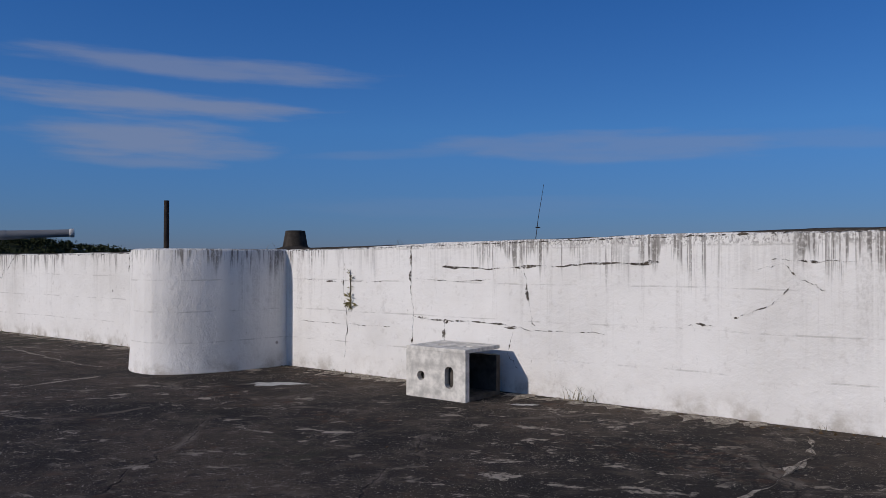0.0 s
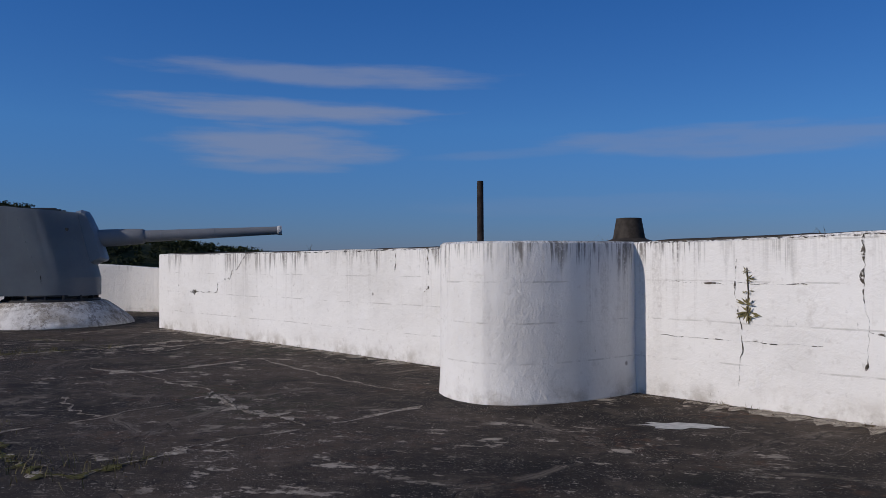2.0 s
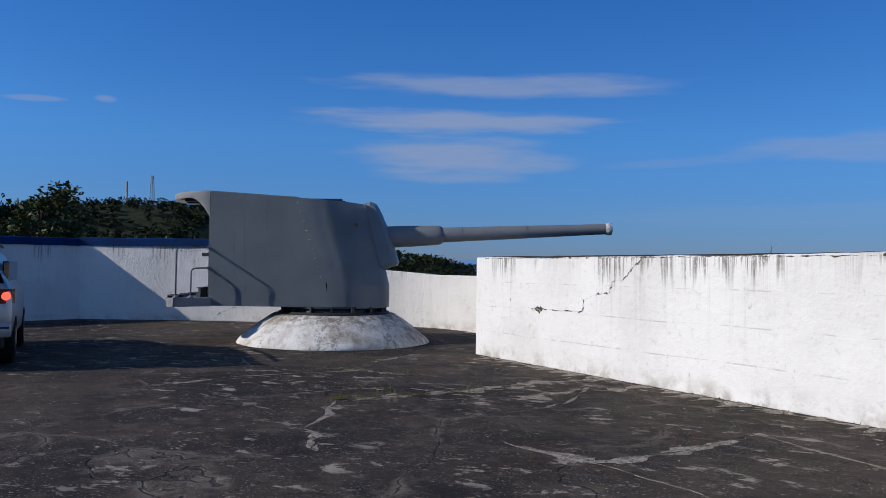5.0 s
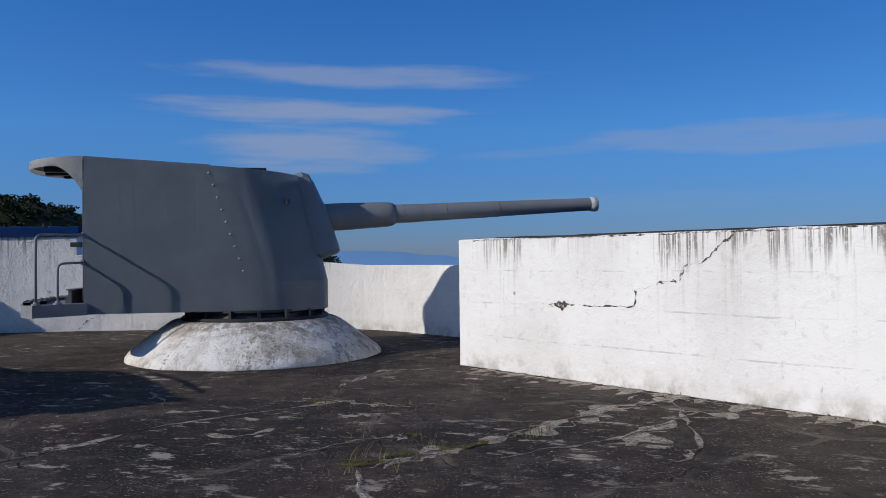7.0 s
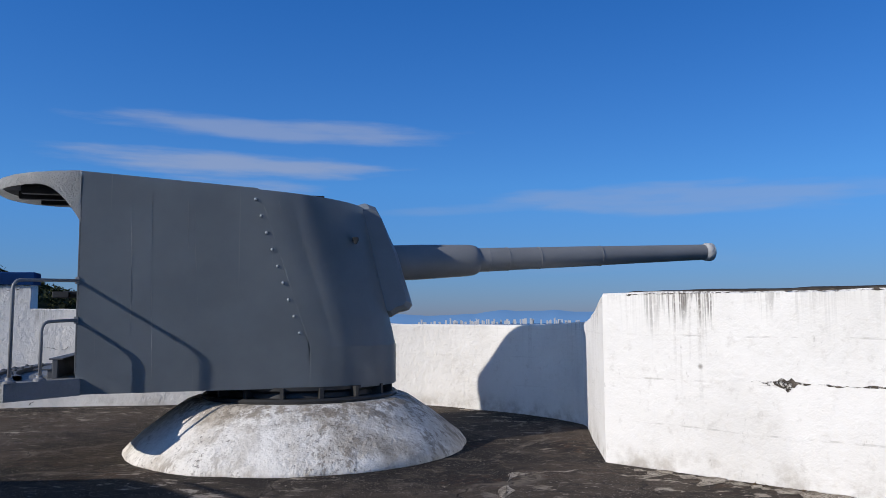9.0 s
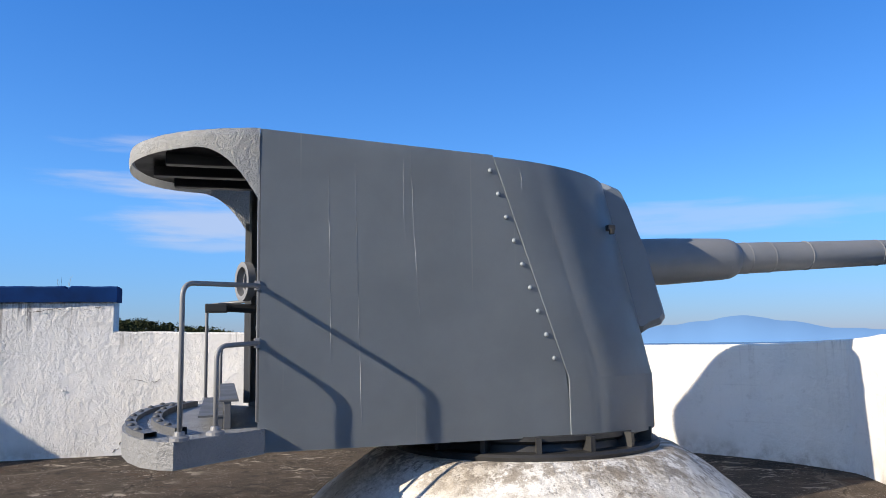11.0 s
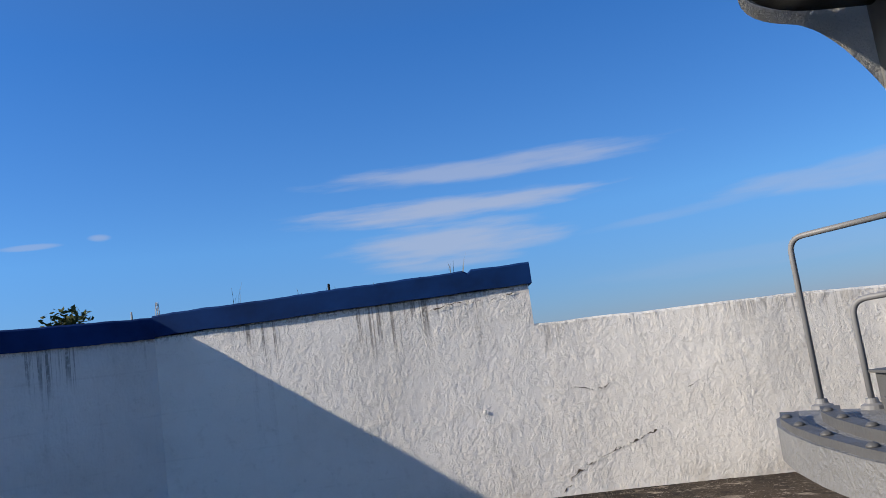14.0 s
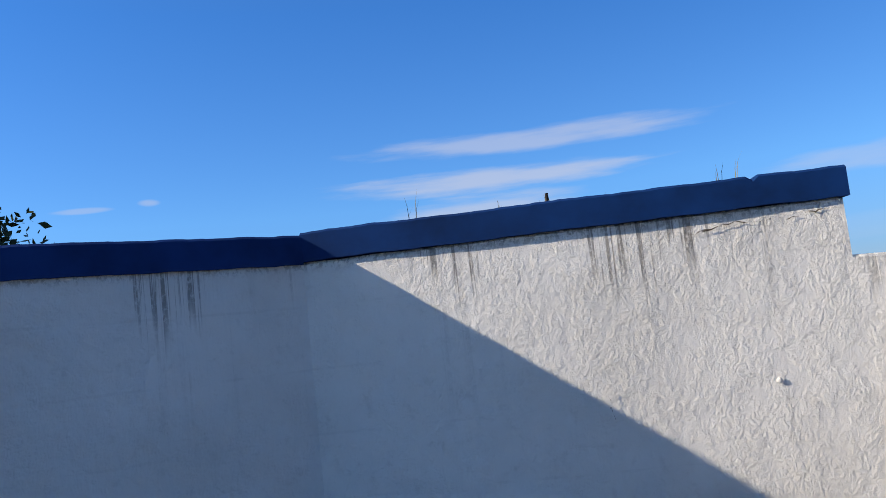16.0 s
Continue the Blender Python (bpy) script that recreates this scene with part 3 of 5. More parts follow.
sea_n = (-0.61, -0.79, 0)
wall_sea = bpy.data.objects["wall_sea"]
for k, (pts, w) in enumerate((
        (((-9.42, 0.90), (-9.1, 0.91), (-8.75, 0.90), (-8.34, 0.92)), 0.014), (((-8.34, 0.92), (-8.33, 1.10), (-8.1, 1.18), (-7.9, 1.22), (-7.85, 1.36), (-7.68, 1.40), (-7.55, 1.55), (-7.40, 1.68)), 0.013),
        (((-9.25, 0.895), (-9.05, 0.905)), 0.03), (((-0.02, 1.30), (0.5, 1.29), (1.2, 1.30)), 0.012), (((0.62, 1.55), (0.6, 1.2), (0.66, 0.75), (0.62, 0.2)), 0.010),
        (((1.60, 1.78), (1.58, 1.35), (1.62, 0.9), (1.60, 0.5)), 0.022), (((1.62, 0.86), (1.9, 0.82), (2.5, 0.83), (2.9, 0.80)), 0.016), (((2.05, 0.84), (2.02, 0.62), (2.06, 0.50)), 0.03),
        (((2.92, 1.72), (3.0, 1.35), (3.05, 0.9), (3.1, 0.82)), 0.017), (((2.0, 1.50), (2.6, 1.50), (3.4, 1.53), (4.3, 1.58)), 0.022), (((2.75, 0.78), (3.2, 0.76), (3.8, 0.78)), 0.008),
        (((2.85, 0.72), (2.80, 0.45), (2.9, 0.3)), 0.013), (((4.55, 0.92), (4.75, 0.93)), 0.016), (((5.1, 1.5), (5.3, 1.56), (5.4, 1.42), (5.6, 1.3)), 0.009),
        (((1.65, 1.35), (2.1, 1.33), (2.6, 1.35)), 0.007), (((5.2, 1.6), (5.6, 1.58), (6.3, 1.62)), 0.011), (((-0.1, 0.70), (0.6, 0.68), (1.3, 0.70)), 0.006),
        (((4.9, 1.0), (5.2, 1.15), (5.35, 1.35)), 0.007), (((-3.14, 1.17), (-3.22, 1.08)), 0.025), (((-3.16, 1.74), (-3.15, 1.35)), 0.012), (((-3.75, 1.72), (-3.76, 1.38)), 0.014))):
    crack("crack", [on_sea(x, z) for x, z in pts], w * 1.1, CRACK, wall_sea, k, 0.004, sea_n, 0.016)
wall_tall, wall_low = bpy.data.objects["wall_tall"], bpy.data.objects["wall_low"]


def on_low(x, z):
    (x0, y0), (x1, y1) = LOW_LINE
    f = (x - x0) / (x1 - x0)
    return (x, y0 + (y1 - y0) * f + 0.036 * (1 - (2 * f - 1) ** 2), z)


low_n = (0.215, -0.977, 0)
LOW_CRACKS = [([(-19.40, 0.10), (-19.25, 0.27), (-19.05, 0.36), (-18.75, 0.47), (-18.5, 0.56)], 0.016), ([(-19.32, 1.03), (-19.0, 1.0), (-18.8, 1.03)], 0.010),
              ([(-18.6, 1.60), (-18.55, 1.5)], 0.008), ([(-18.2, 0.9), (-17.9, 1.0)], 0.006)]
for k, (pts, w) in enumerate(LOW_CRACKS):
    crack("crack", [on_low(x, z) for x, z in pts], w * 0.7, CRACK, wall_low, 40 + k, 0.004, low_n, 0.02)
TALL_CRACKS = [([(-19.55, 22.572, 1.99), (-19.8, 22.482, 1.96), (-20.1, 22.374, 1.97), (-20.4, 22.265, 1.93)], 0.010), ([(-21.0, 22.045, 0.95), (-21.0, 22.045, 0.75)], 0.008)]
for k, (pts, w) in enumerate(TALL_CRACKS):
    crack("crack", pts, w, CRACK, wall_tall, 60 + k, 0.006, (0.345, -0.939, 0), 0.015)

# bare dark concrete on top of the sea wall, a little higher than its whitewashed lip
def wall_top(x0, x1, z0, z1, seed):
    bm = bmesh.new()
    rows = []
    n = int((x1 - x0) / 0.12)
    for j in range(n + 1):
        x = x0 + (x1 - x0) * j / n
        z = z0 + (z1 - z0) * j / n
        lump = 0.010 * noise.noise(Vector((x * 2.3, seed, 0))) + 0.008 * noise.noise(Vector((x * 9.0, seed, 4)))
        p = Vector(on_sea(x, 0))
        rows.append([p + Vector((0.615, 0.788, 0)) * d + Vector((0, 0, z + h)) for d, h in ((0.05, -0.03), (0.06, 0.012 + lump), (0.20, 0.026 + lump), (0.95, 0.02), (1.0, -0.03))])
    grid(bm, rows)
    return part("wall_top", bm, STONE_CAP, wall_sea, "bare dark concrete top of the parapet")


for k, (x0, x1, z0, z1) in enumerate(((-10.4, -8.4, 1.734, 1.726), (-8.4, -5.3, 1.726, 1.722), (-5.3, -2.7, 1.722, 1.744), (-0.2, 1.4, 1.757, 1.785), (1.4, 3.6, 1.785, 1.835), (3.6, 5.5, 1.835, 1.876), (5.5, 8.0, 1.876, 1.884))):
    wall_top(x0, x1, z0, z1, 300 + k)
    crack("edge_crust", [on_sea(x0 + (x1 - x0) * j / 12, z0 + (z1 - z0) * j / 12 - 0.012) for j in range(13)], 0.010, CRACK, wall_sea, 300 + k, 0.004, sea_n, 0.008)

# pale seams and mortar patches in the floor
for k, (pts, w) in enumerate((
        (((-7.4, 6.9), (-6.6, 7.8), (-5.8, 8.8), (-5.2, 10.3)), 0.035), (((-6.5, 8.3), (-5.7, 7.4), (-5.4, 7.2), (-5.0, 6.9), (-4.7, 6.9), (-4.4, 7.5), (-4.2, 8.1), (-3.6, 8.6), (-2.7, 9.9)), 0.05),
        (((-5.2, 10.3), (-4.6, 9.5), (-4.1, 9.2), (-3.6, 8.8)), 0.075), (((-8.9, 9.4), (-8.3, 10.2)), 0.04), (((-9.5, 13.9), (-8.6, 14.6), (-7.8, 15.8)), 0.06),
        (((-8.1, 12.2), (-7.2, 11.8), (-6.5, 12.6), (-6.0, 13.5)), 0.06), (((-7.2, 11.8), (-6.1, 11.0), (-5.4, 10.6), (-5.2, 10.0)), 0.035), (((-6.0, 13.5), (-4.6, 12.1), (-3.8, 11.3), (-3.1, 10.8)), 0.04),
        (((-10.4, 13.4), (-10.1, 13.9), (-9.6, 14.4), (-9.0, 15.4), (-8.0, 16.4)), 0.09), (((-9.0, 15.5), (-8.3, 16.6)), 0.06), (((-11.7, 16.8), (-11.6, 18.1), (-10.9, 18.4)), 0.05),
        (((-8.0, 16.3), (-8.0, 14.4), (-8.4, 13.6)), 0.03), (((-11.1, 13.7), (-10.5, 14.4), (-10.3, 14.4)), 0.07), (((-11.8, 15.9), (-10.6, 15.7)), 0.06), (((3.9, 4.3), (4.9, 5.4), (5.3, 6.2)), 0.045),
        (((-9.4, 11.2), (-9.9, 12.0), (-10.4, 13.4)), 0.04), (((-6.9, 9.9), (-6.3, 9.2), (-5.8, 8.9)), 0.05), (((-11.3, 16.0), (-12.6, 14.6), (-13.2, 13.0)), 0.045), (((-13.8, 16.3), (-12.9, 15.2)), 0.05))):
    crack("seam", [(x, y, 0) for x, y in pts], w * 1.15, SEAM, floor, 100 + k, 0.004, (0, 0, 1), 0.05)
    crack("crack", [(x, y, 0) for x, y in pts], w * 0.25, CRACK, floor, 200 + k, 0.009, (0, 0, 1), 0.03)
for k, (pts, w) in enumerate(((((-4.7, 9.55), (-4.2, 9.3), (-3.9, 9.1)), 0.16), (((-8.9, 15.6), (-8.4, 16.2), (-7.9, 16.5)), 0.22), (((-9.5, 14.5), (-9.0, 15.1), (-8.7, 15.6)), 0.18),
                              (((-11.5, 15.9), (-11.0, 15.8), (-10.6, 15.75)), 0.10), (((-10.3, 13.5), (-9.8, 14.1)), 0.14), (((-8.6, 14.4), (-8.2, 14.9)), 0.14), (((-8.0, 15.9), (-7.5, 15.6)), 0.16),
                              (((-12.9, 15.1), (-12.4, 15.3)), 0.12), (((-12.0, 14.2), (-11.5, 14.5)), 0.12), (((-6.7, 12.3), (-6.2, 13.2)), 0.10), (((-7.6, 12.0), (-7.0, 11.8)), 0.10))):
    crack("mortar_smear", [(x, y, 0) for x, y in pts], w, SEAM, floor, 400 + k, 0.003, (0, 0, 1), 0.10)
for k, pts in enumerate((((-6.5, 8.3), (-5.7, 7.4), (-5.4, 7.2), (-5.0, 6.9)), ((-5.0, 6.9), (-4.7, 6.9), (-4.4, 7.5)), ((-10.6, 13.5), (-10.1, 13.9), (-9.6, 14.4)), ((-10.5, 14.4), (-10.2, 14.5)), ((-11.8, 15.9), (-10.6, 15.7)))):
    crack("moss_strip", [(x, y, 0) for x, y in pts], 0.09, MOSS, floor, 600 + k, 0.010, (0, 0, 1), 0.06)
for k, (x0, x1) in enumerate(((-10.3, -7.6), (-7.6, -5.0), (-5.0, -3.4), (0.2, 2.6), (2.6, 5.2))):
    crack("foot_rubble", [Vector(on_sea(x0 + (x1 - x0) * j / 6, 0.0)) + Vector((-0.09, -0.12, 0)) for j in range(7)], 0.30, SEAM, floor, 700 + k, 0.006, (0, 0, 1), 0.05)
for k, (x, y, r) in enumerate(((-0.1, 9.2, 0.26), (2.9, 7.75, 0.12))):
    rnd = random.Random(k)
    bm = bmesh.new()
    ring = [bm.verts.new((x + r * rnd.uniform(0.45, 1.1) * math.cos(a) * 1.6, y + r * rnd.uniform(0.4, 1.0) * math.sin(a) * 0.7, 0.006)) for a in (2 * math.pi * j / 22 for j in range(22))]
    bm.faces.new(ring)
    part("mortar_patch", bm, MORTAR, floor)

# ---- land, sea and distance ----
RIDGE = [(10, -0.5), (16, -0.4), (18, -0.2), (20, 1.1), (23, 1.75), (25, 1.95), (28, 2.3), (31, 2.6), (34, 3.4), (37, 4.6), (40, 5.1), (44, 5.2), (48, 5.0), (54, 4.0), (64, 3.0), (80, 0.5)]


def ridge(az):
    for (a0, e0), (a1, e1) in zip(RIDGE, RIDGE[1:]):
        if a0 <= az <= a1:
            t = (az - a0) / (a1 - a0)
            t = t * t * (3 - 2 * t)
            return e0 + (e1 - e0) * t
    return -0.5


HILL = 420.0


def land(x, y):
    r = math.hypot(x, y)
    az = math.degrees(math.atan2(-x, y))
    base = -3.0 - 47.0 * min(1.0, max(0.0, (r - 60) / 240.0))
    if 10 < az < 80:
        h = HILL * math.tan(radians(ridge(az))) - 6
        base = max(base, base + (h - base) * math.exp(-((r - HILL) / 130.0) ** 2))
        base = max(base, -3.0 - 8 * min(1, max(0, r - 60) / 200) if 30 < az < 75 and r < HILL else base)
    return base + noise.noise(Vector((x * 0.02, y * 0.02, 0))) * min(3, r * 0.02)


bm = bmesh.new()
rows = []
for k in range(181):
    a = 2 * math.pi * k / 180
    rows.append([(r * math.cos(a), r * math.sin(a), min(land(r * math.cos(a), r * math.sin(a)), -2.5 if r < 60 else 99)) for r in (4, 20, 40, 60, 90, 130, 180, 240, 300, 350, 390, 420, 450, 500, 580, 700, 900, 4900)])
grid(bm, rows)
bmesh.ops.remove_doubles(bm, verts=bm.verts, dist=0.01)
tagged(part("ground", bm, WOODS, None, "wooded slopes falling away from the fort", True), kind="structure", category="ground")
bm = bmesh.new()
bmesh.ops.create_circle(bm, cap_ends=True, segments=96, radius=4950, matrix=Matrix.Translation((0, 0, -42)))
tagged(part("water", bm, SEA, None, "hazy blue sea reaching to the horizon"), kind="structure", category="sea")


def leafy(bm, c, r, n, rnd, size, flat=0.75):
    """A loose cloud of small folded leaves."""
    for _ in range(n):
        d = Vector((rnd.gauss(0, 1), rnd.gauss(0, 1), rnd.gauss(0, 1))).normalized() * r * rnd.random() ** 0.45
        d.z *= flat
        p = Vector(c) + d
        u = Vector((rnd.gauss(0, 1), rnd.gauss(0, 1), rnd.gauss(0, 0.6))).normalized() * size * rnd.uniform(0.6, 1.4)
        v = u.cross(Vector((rnd.gauss(0, 1), rnd.gauss(0, 1), rnd.gauss(0, 1)))).normalized() * u.length * 0.5
        a, b, q, e = (bm.verts.new(p + w) for w in (-u, v * 0.9 - u * 0.1, u, -v * 0.9 + u * 0.1 + Vector((0, 0, -0.1 * size))))
        bm.faces.new((a, b, q))
        bm.faces.new((a, q, e))


bm = bmesh.new()
rnd = random.Random(5)
for k in range(1900):
    az = rnd.uniform(14, 62)
    r = HILL + rnd.uniform(-150, 25)
    x, y = -r * math.sin(radians(az)), r * math.cos(radians(az))
    size = rnd.uniform(1.3, 3.4)
    leafy(bm, (x, y, land(x, y) + size * 0.5), size, 34, rnd, 0.8)
tagged(part("far_woods", bm, WOODS, None, "dark green wooded hill beyond the wall"), category="woods", kind="stuff")


def tree(x, y, base, height, spread_r, seed, mat, clumps=26, leaves=130, size=0.28, label="leafy green tree beyond the parapet"):
    rnd = random.Random(seed)
    thing = root("tree", pose(x, y, base), label, "tree", "trees beyond the wall")
    bm = tube([(0, 0, 0), (0.1, 0, height * 0.3), (0, 0.15, height * 0.55), (0.1, 0.1, height * 0.92)], height * 0.03, 8, taper=0.25)
    tips = []
    for _ in range(clumps):
        a = rnd.uniform(0, 2 * math.pi)
        h = rnd.uniform(0.38, 1.0)
        rr = spread_r * rnd.uniform(0.25, 1.0) * (1.15 - abs(h - 0.6) * 1.5)
        tip = Vector((rr * math.cos(a), rr * math.sin(a), height * h))
        tips.append(tip)
        tube([(0, 0.1, height * h * 0.72), tip * 0.5 + Vector((0, 0, height * h * 0.42)), tip], height * 0.009, 5, bm, 0.3)
    part("trunk", bm, BARK, thing)
    bm = bmesh.new()
    for tip in tips:
        leafy(bm, tip, spread_r * rnd.uniform(0.2, 0.42), leaves, rnd, size)
    part("crown", bm, mat, thing)
    return thing


for k, (az, d, h, r, base) in enumerate(((49.2, 96, 13.4, 5.0, -4.5), (46.2, 100, 9.6, 4.0, -5), (43.3, 104, 10.8, 4.5, -5.5), (40.0, 106, 9.6, 4.5, -6), (37.0, 108, 8.6, 4.2, -6.5), (53.5, 92, 13.5, 4.6, -4.5),
                                         (34.0, 112, 8.0, 4.2, -7), (58.0, 80, 15.0, 5.0, -4))):
    tree(-d * math.sin(radians(az)), d * math.cos(radians(az)), base, h, r, 11 + k, LEAF if k % 2 == 0 else LEAF_DARK)

tree(-31.4, 23.7, -3.0, 7.25, 1.9, 77, LEAF_DARK, 60, 150, 0.08, "dark green tree rising behind the blue coping")

# far blue hills across the bay; distance haze is painted in as a blue glow
bm = bmesh.new()
FAR = [(-40, -0.4), (-30, -0.1), (-25, 0.15), (-22, 0.3), (-19, 0.85), (-16, 1.30), (-13.5, 0.95), (-11, 0.7), (-8, 0.3), (-5, 0.28), (-3, 0.42), (-1.5, 0.36), (1, 0.42), (3, 0.15), (6, 0.05), (9, 0.2), (12, 0.45), (15, 0.75), (18, 0.85), (22, 0.6), (26, 0.2)]
rows = []
for (a0, e0), (a1, e1) in zip(FAR, FAR[1:]):
    for k in range(8):
        t = k / 8
        a = radians(a0 + (a1 - a0) * t)
        e = e0 + (e1 - e0) * (t * t * (3 - 2 * t)) + 0.05 * noise.noise(Vector((a * 60, 0, 0)))
        x, y = -math.sin(a), math.cos(a)
        rows.append([(x * 4300, y * 4300, -60), (x * 4500, y * 4500, 4500 * math.tan(radians(e))), (x * 4700, y * 4700, -60)])
grid(bm, rows)
tagged(part("backdrop_hills", bm, glow("far_hills_haze_glow", (0.062, 0.145, 0.285), 0.75), None, "blue hills across the bay, their haze painted as a glow", True), kind="structure", category="hills")
bm = bmesh.new()
rnd = random.Random(21)
for k in range(75):
    az = rnd.choice((rnd.uniform(-5, 8), rnd.gauss(1.5, 2.2)))
    a, d = radians(az), rnd.uniform(3900, 4200)
    h, w = rnd.uniform(2, 26) * rnd.uniform(0.3, 1), rnd.uniform(3, 6)
    x, y = -d * math.sin(a), d * math.cos(a)
    box(bm, (x - w, y - w, -41), (x + w, y + w, -32 + h))
tagged(part("far_city", bm, CITY, None), "pale tower blocks of a far city", "city", kind="stuff")


def mast(az, d, z0, h, w):
    x, y = -d * math.sin(radians(az)), d * math.cos(radians(az))
    thing = root("radio_mast", pose(x, y, z0), "thin lattice radio mast on the wooded hill", "radio mast", "masts on the hill")
    for sx, sy in ((1, 1), (1, -1), (-1, 1), (-1, -1)):
        part("leg", tube([(sx * w, sy * w, 0), (sx * w * 0.45, sy * w * 0.45, h)], 0.16, 5), STEEL, thing)
    bm = bmesh.new()
    n = int(h / 2.4)
    for k in range(n):
        z, q = h * k / n, w * (1 - 0.55 * k / n)
        z2, q2 = h * (k + 1) / n, w * (1 - 0.55 * (k + 1) / n)
        for a, b in (((q, q, z), (q2, -q2, z2)), ((q, -q, z), (-q2, -q2, z2)), ((-q, -q, z), (-q2, q2, z2)), ((-q, q, z), (q2, q2, z2))):
            tube([a, b], 0.08, 4, bm)
    part("bracing", bm, STEEL, thing)


mast(42.6, 415, 32, 14.5, 0.9)
mast(44.2, 415, 32, 11, 0.35)

# ---- the gun ----
G = pose(OX, OY, 0, 0, 0, GUN_TURN)
W_NEAR, W_FAR, REAR = -0.94, 1.02, -2.345
MID = (W_NEAR + W_FAR) / 2
HALF = (W_FAR - W_NEAR) / 2
Z0, ZK = 0.742, 1.18

plinth = lathe([(0, 0.3), (0.0, 1.975), (0.06, 1.965), (0.14, 1.90), (0.26, 1.76), (0.40, 1.58), (0.52, 1.41), (0.59, 1.30), (0.615, 1.24), (0.62, 0.3)], (0, 0, -0.03), (0, 0, 1), 96)
for v in plinth.verts:
    r = Vector((v.co.x, v.co.y, 0))
    if r.length > 1.0:
        v.co += r.normalized() * (0.035 * noise.noise(v.co * 1.7) + 0.02 * noise.noise(v.co * 6))
pl = part("gun_plinth", plinth, PLINTH, None, "", True)
pl.matrix_basis = G
tagged(pl, "conical white limewashed concrete plinth under the gun", "plinth")

gun = root("coastal_gun", G, "grey painted coastal gun with a riveted steel shield", "gun")

# pedestal: roller path, flange and web plates
part("pedestal_ring", lathe([(0, 0.6), (0, 1.14), (0.03, 1.15), (0.05, 1.13), (0.05, 1.02), (0.06, 0.6)], (0, 0, 0.585), (0, 0, 1), 72), DARK_STEEL, gun, "dark flat roller ring", 30)
part("pedestal", lathe([(0, 0.5), (0, 0.98), (0.05, 0.96), (0.08, 1.02), (0.115, 1.02), (0.115, 0.5)], (0, 0, 0.635), (0, 0, 1), 72), DARK_STEEL, gun, "dark greased turntable", 30)
web = mesh_of("web", boxed((0.9, -0.02, 0.63), (1.09, 0.02, 0.745)), DARK_STEEL)
for k in range(16):
    w = new("web", web)
    w.parent = gun
    w.matrix_basis = pose(0, 0, 0, 0, 0, 22.5 * k + 6)


def seam_x(z):
    return 0.0 if z < ZK else -0.335 * (z - ZK)


def front_x(z):
    return 1.13 if z < ZK else 1.13 - 0.235 * (z - ZK)


def roof_z(x):
    return 3.022 - 0.062 * (x - REAR) if x > REAR else 3.022 + 0.045 * (x - REAR)


def solid(bm, thick):
    bmesh.ops.solidify(bm, geom=bm.faces[:], thickness=thick)
    bmesh.ops.recalc_face_normals(bm, faces=bm.faces[:])
    return bm


def level(t, z_low, x):
    return z_low + (roof_z(x) - z_low) * t


def side_plate(y):
    bm = bmesh.new()
    rows = []
    for k in range(17):
        f = k / 16
        row = []
        for j in range(9):
            t = j / 8
            z = Z0 + (3.022 - Z0) * t
            x = REAR + (seam_x(z) - REAR) * f
            z = Z0 + (roof_z(x) - Z0) * t
            x = REAR + (seam_x(z) - REAR) * f
            row.append((x, y, z))
        rows.append(row)
    grid(bm, rows)
    return solid(bm, 0.022 if y < 0 else -0.022)


part("side_plate", side_plate(W_NEAR), GREY, gun, "flat grey side plate with pale drip marks")
part("side_plate", side_plate(W_FAR), GREY, gun)


def front_plate(z_from, z_to, grow):
    """The rounded nose: half a superellipse in plan, leaning back above the knee."""
    bm = bmesh.new()
    rows = []
    n = 44
    for k in range(n + 1):
        a = -math.pi / 2 + math.pi * k / n
        row = []
        for j in range(9):
            t = j / 8
            z = z_from + (z_to - z_from) * t
            for _ in range(2):
                s, f = seam_x(z), front_x(z) + grow
                x = s + (f - s) * abs(math.cos(a)) ** 0.92
                if z_to > 2:
                    z = z_from + (roof_z(x) - 0.012 - z_from) * t
            y = MID + (HALF + grow) * math.copysign(abs(math.sin(a)) ** 0.92, math.sin(a))
            row.append((x, y, z))
        rows.append(row)
    grid(bm, rows)
    return solid(bm, 0.022)


part("front_plate", front_plate(ZK, 3.0, 0.006), GREY, gun, "rounded front plate leaning back", 40)
part("skirt_plate", front_plate(Z0 - 0.02, ZK, 0.012), GREY, gun, "upright curved skirt plate", 40)

# rivets down both seams
rivet = lathe([(0, 0.019), (0.005, 0.0175), (0.010, 0.012), (0.013, 0.003)], (0, 0, 0), (0, 0, 1), 12)
rivet = mesh_of("rivet", rivet, GREY, True)
for k in range(9):
    z = 2.79 - k * (2.79 - 1.335) / 8
    for y, turn in ((W_NEAR - 0.004, 90), (W_FAR + 0.004, -90)):
        o = new("rivet", rivet)
        o.parent = gun
        o.matrix_basis = pose(seam_x(z) - 0.065, y, z, turn, 0, 0)
part("seam_strip", tube([(seam_x(z) + 0.004, W_NEAR + 0.002, z) for z in (0.75, 1.0, 1.18, 1.6, 2.2, 2.9)], 0.005, 6), GREY, gun)

# roof and rear canopy: one plate, half ellipse behind the shield
def canopy_outline(n=28):
    pts = []
    for k in range(n + 1):
        a = math.pi / 2 + math.pi * k / n
        pts.append((REAR + 0.97 * -abs(math.cos(a)) ** 0.9, MID - HALF * math.copysign(abs(math.sin(a)) ** 0.9, -math.sin(a))))
    return pts


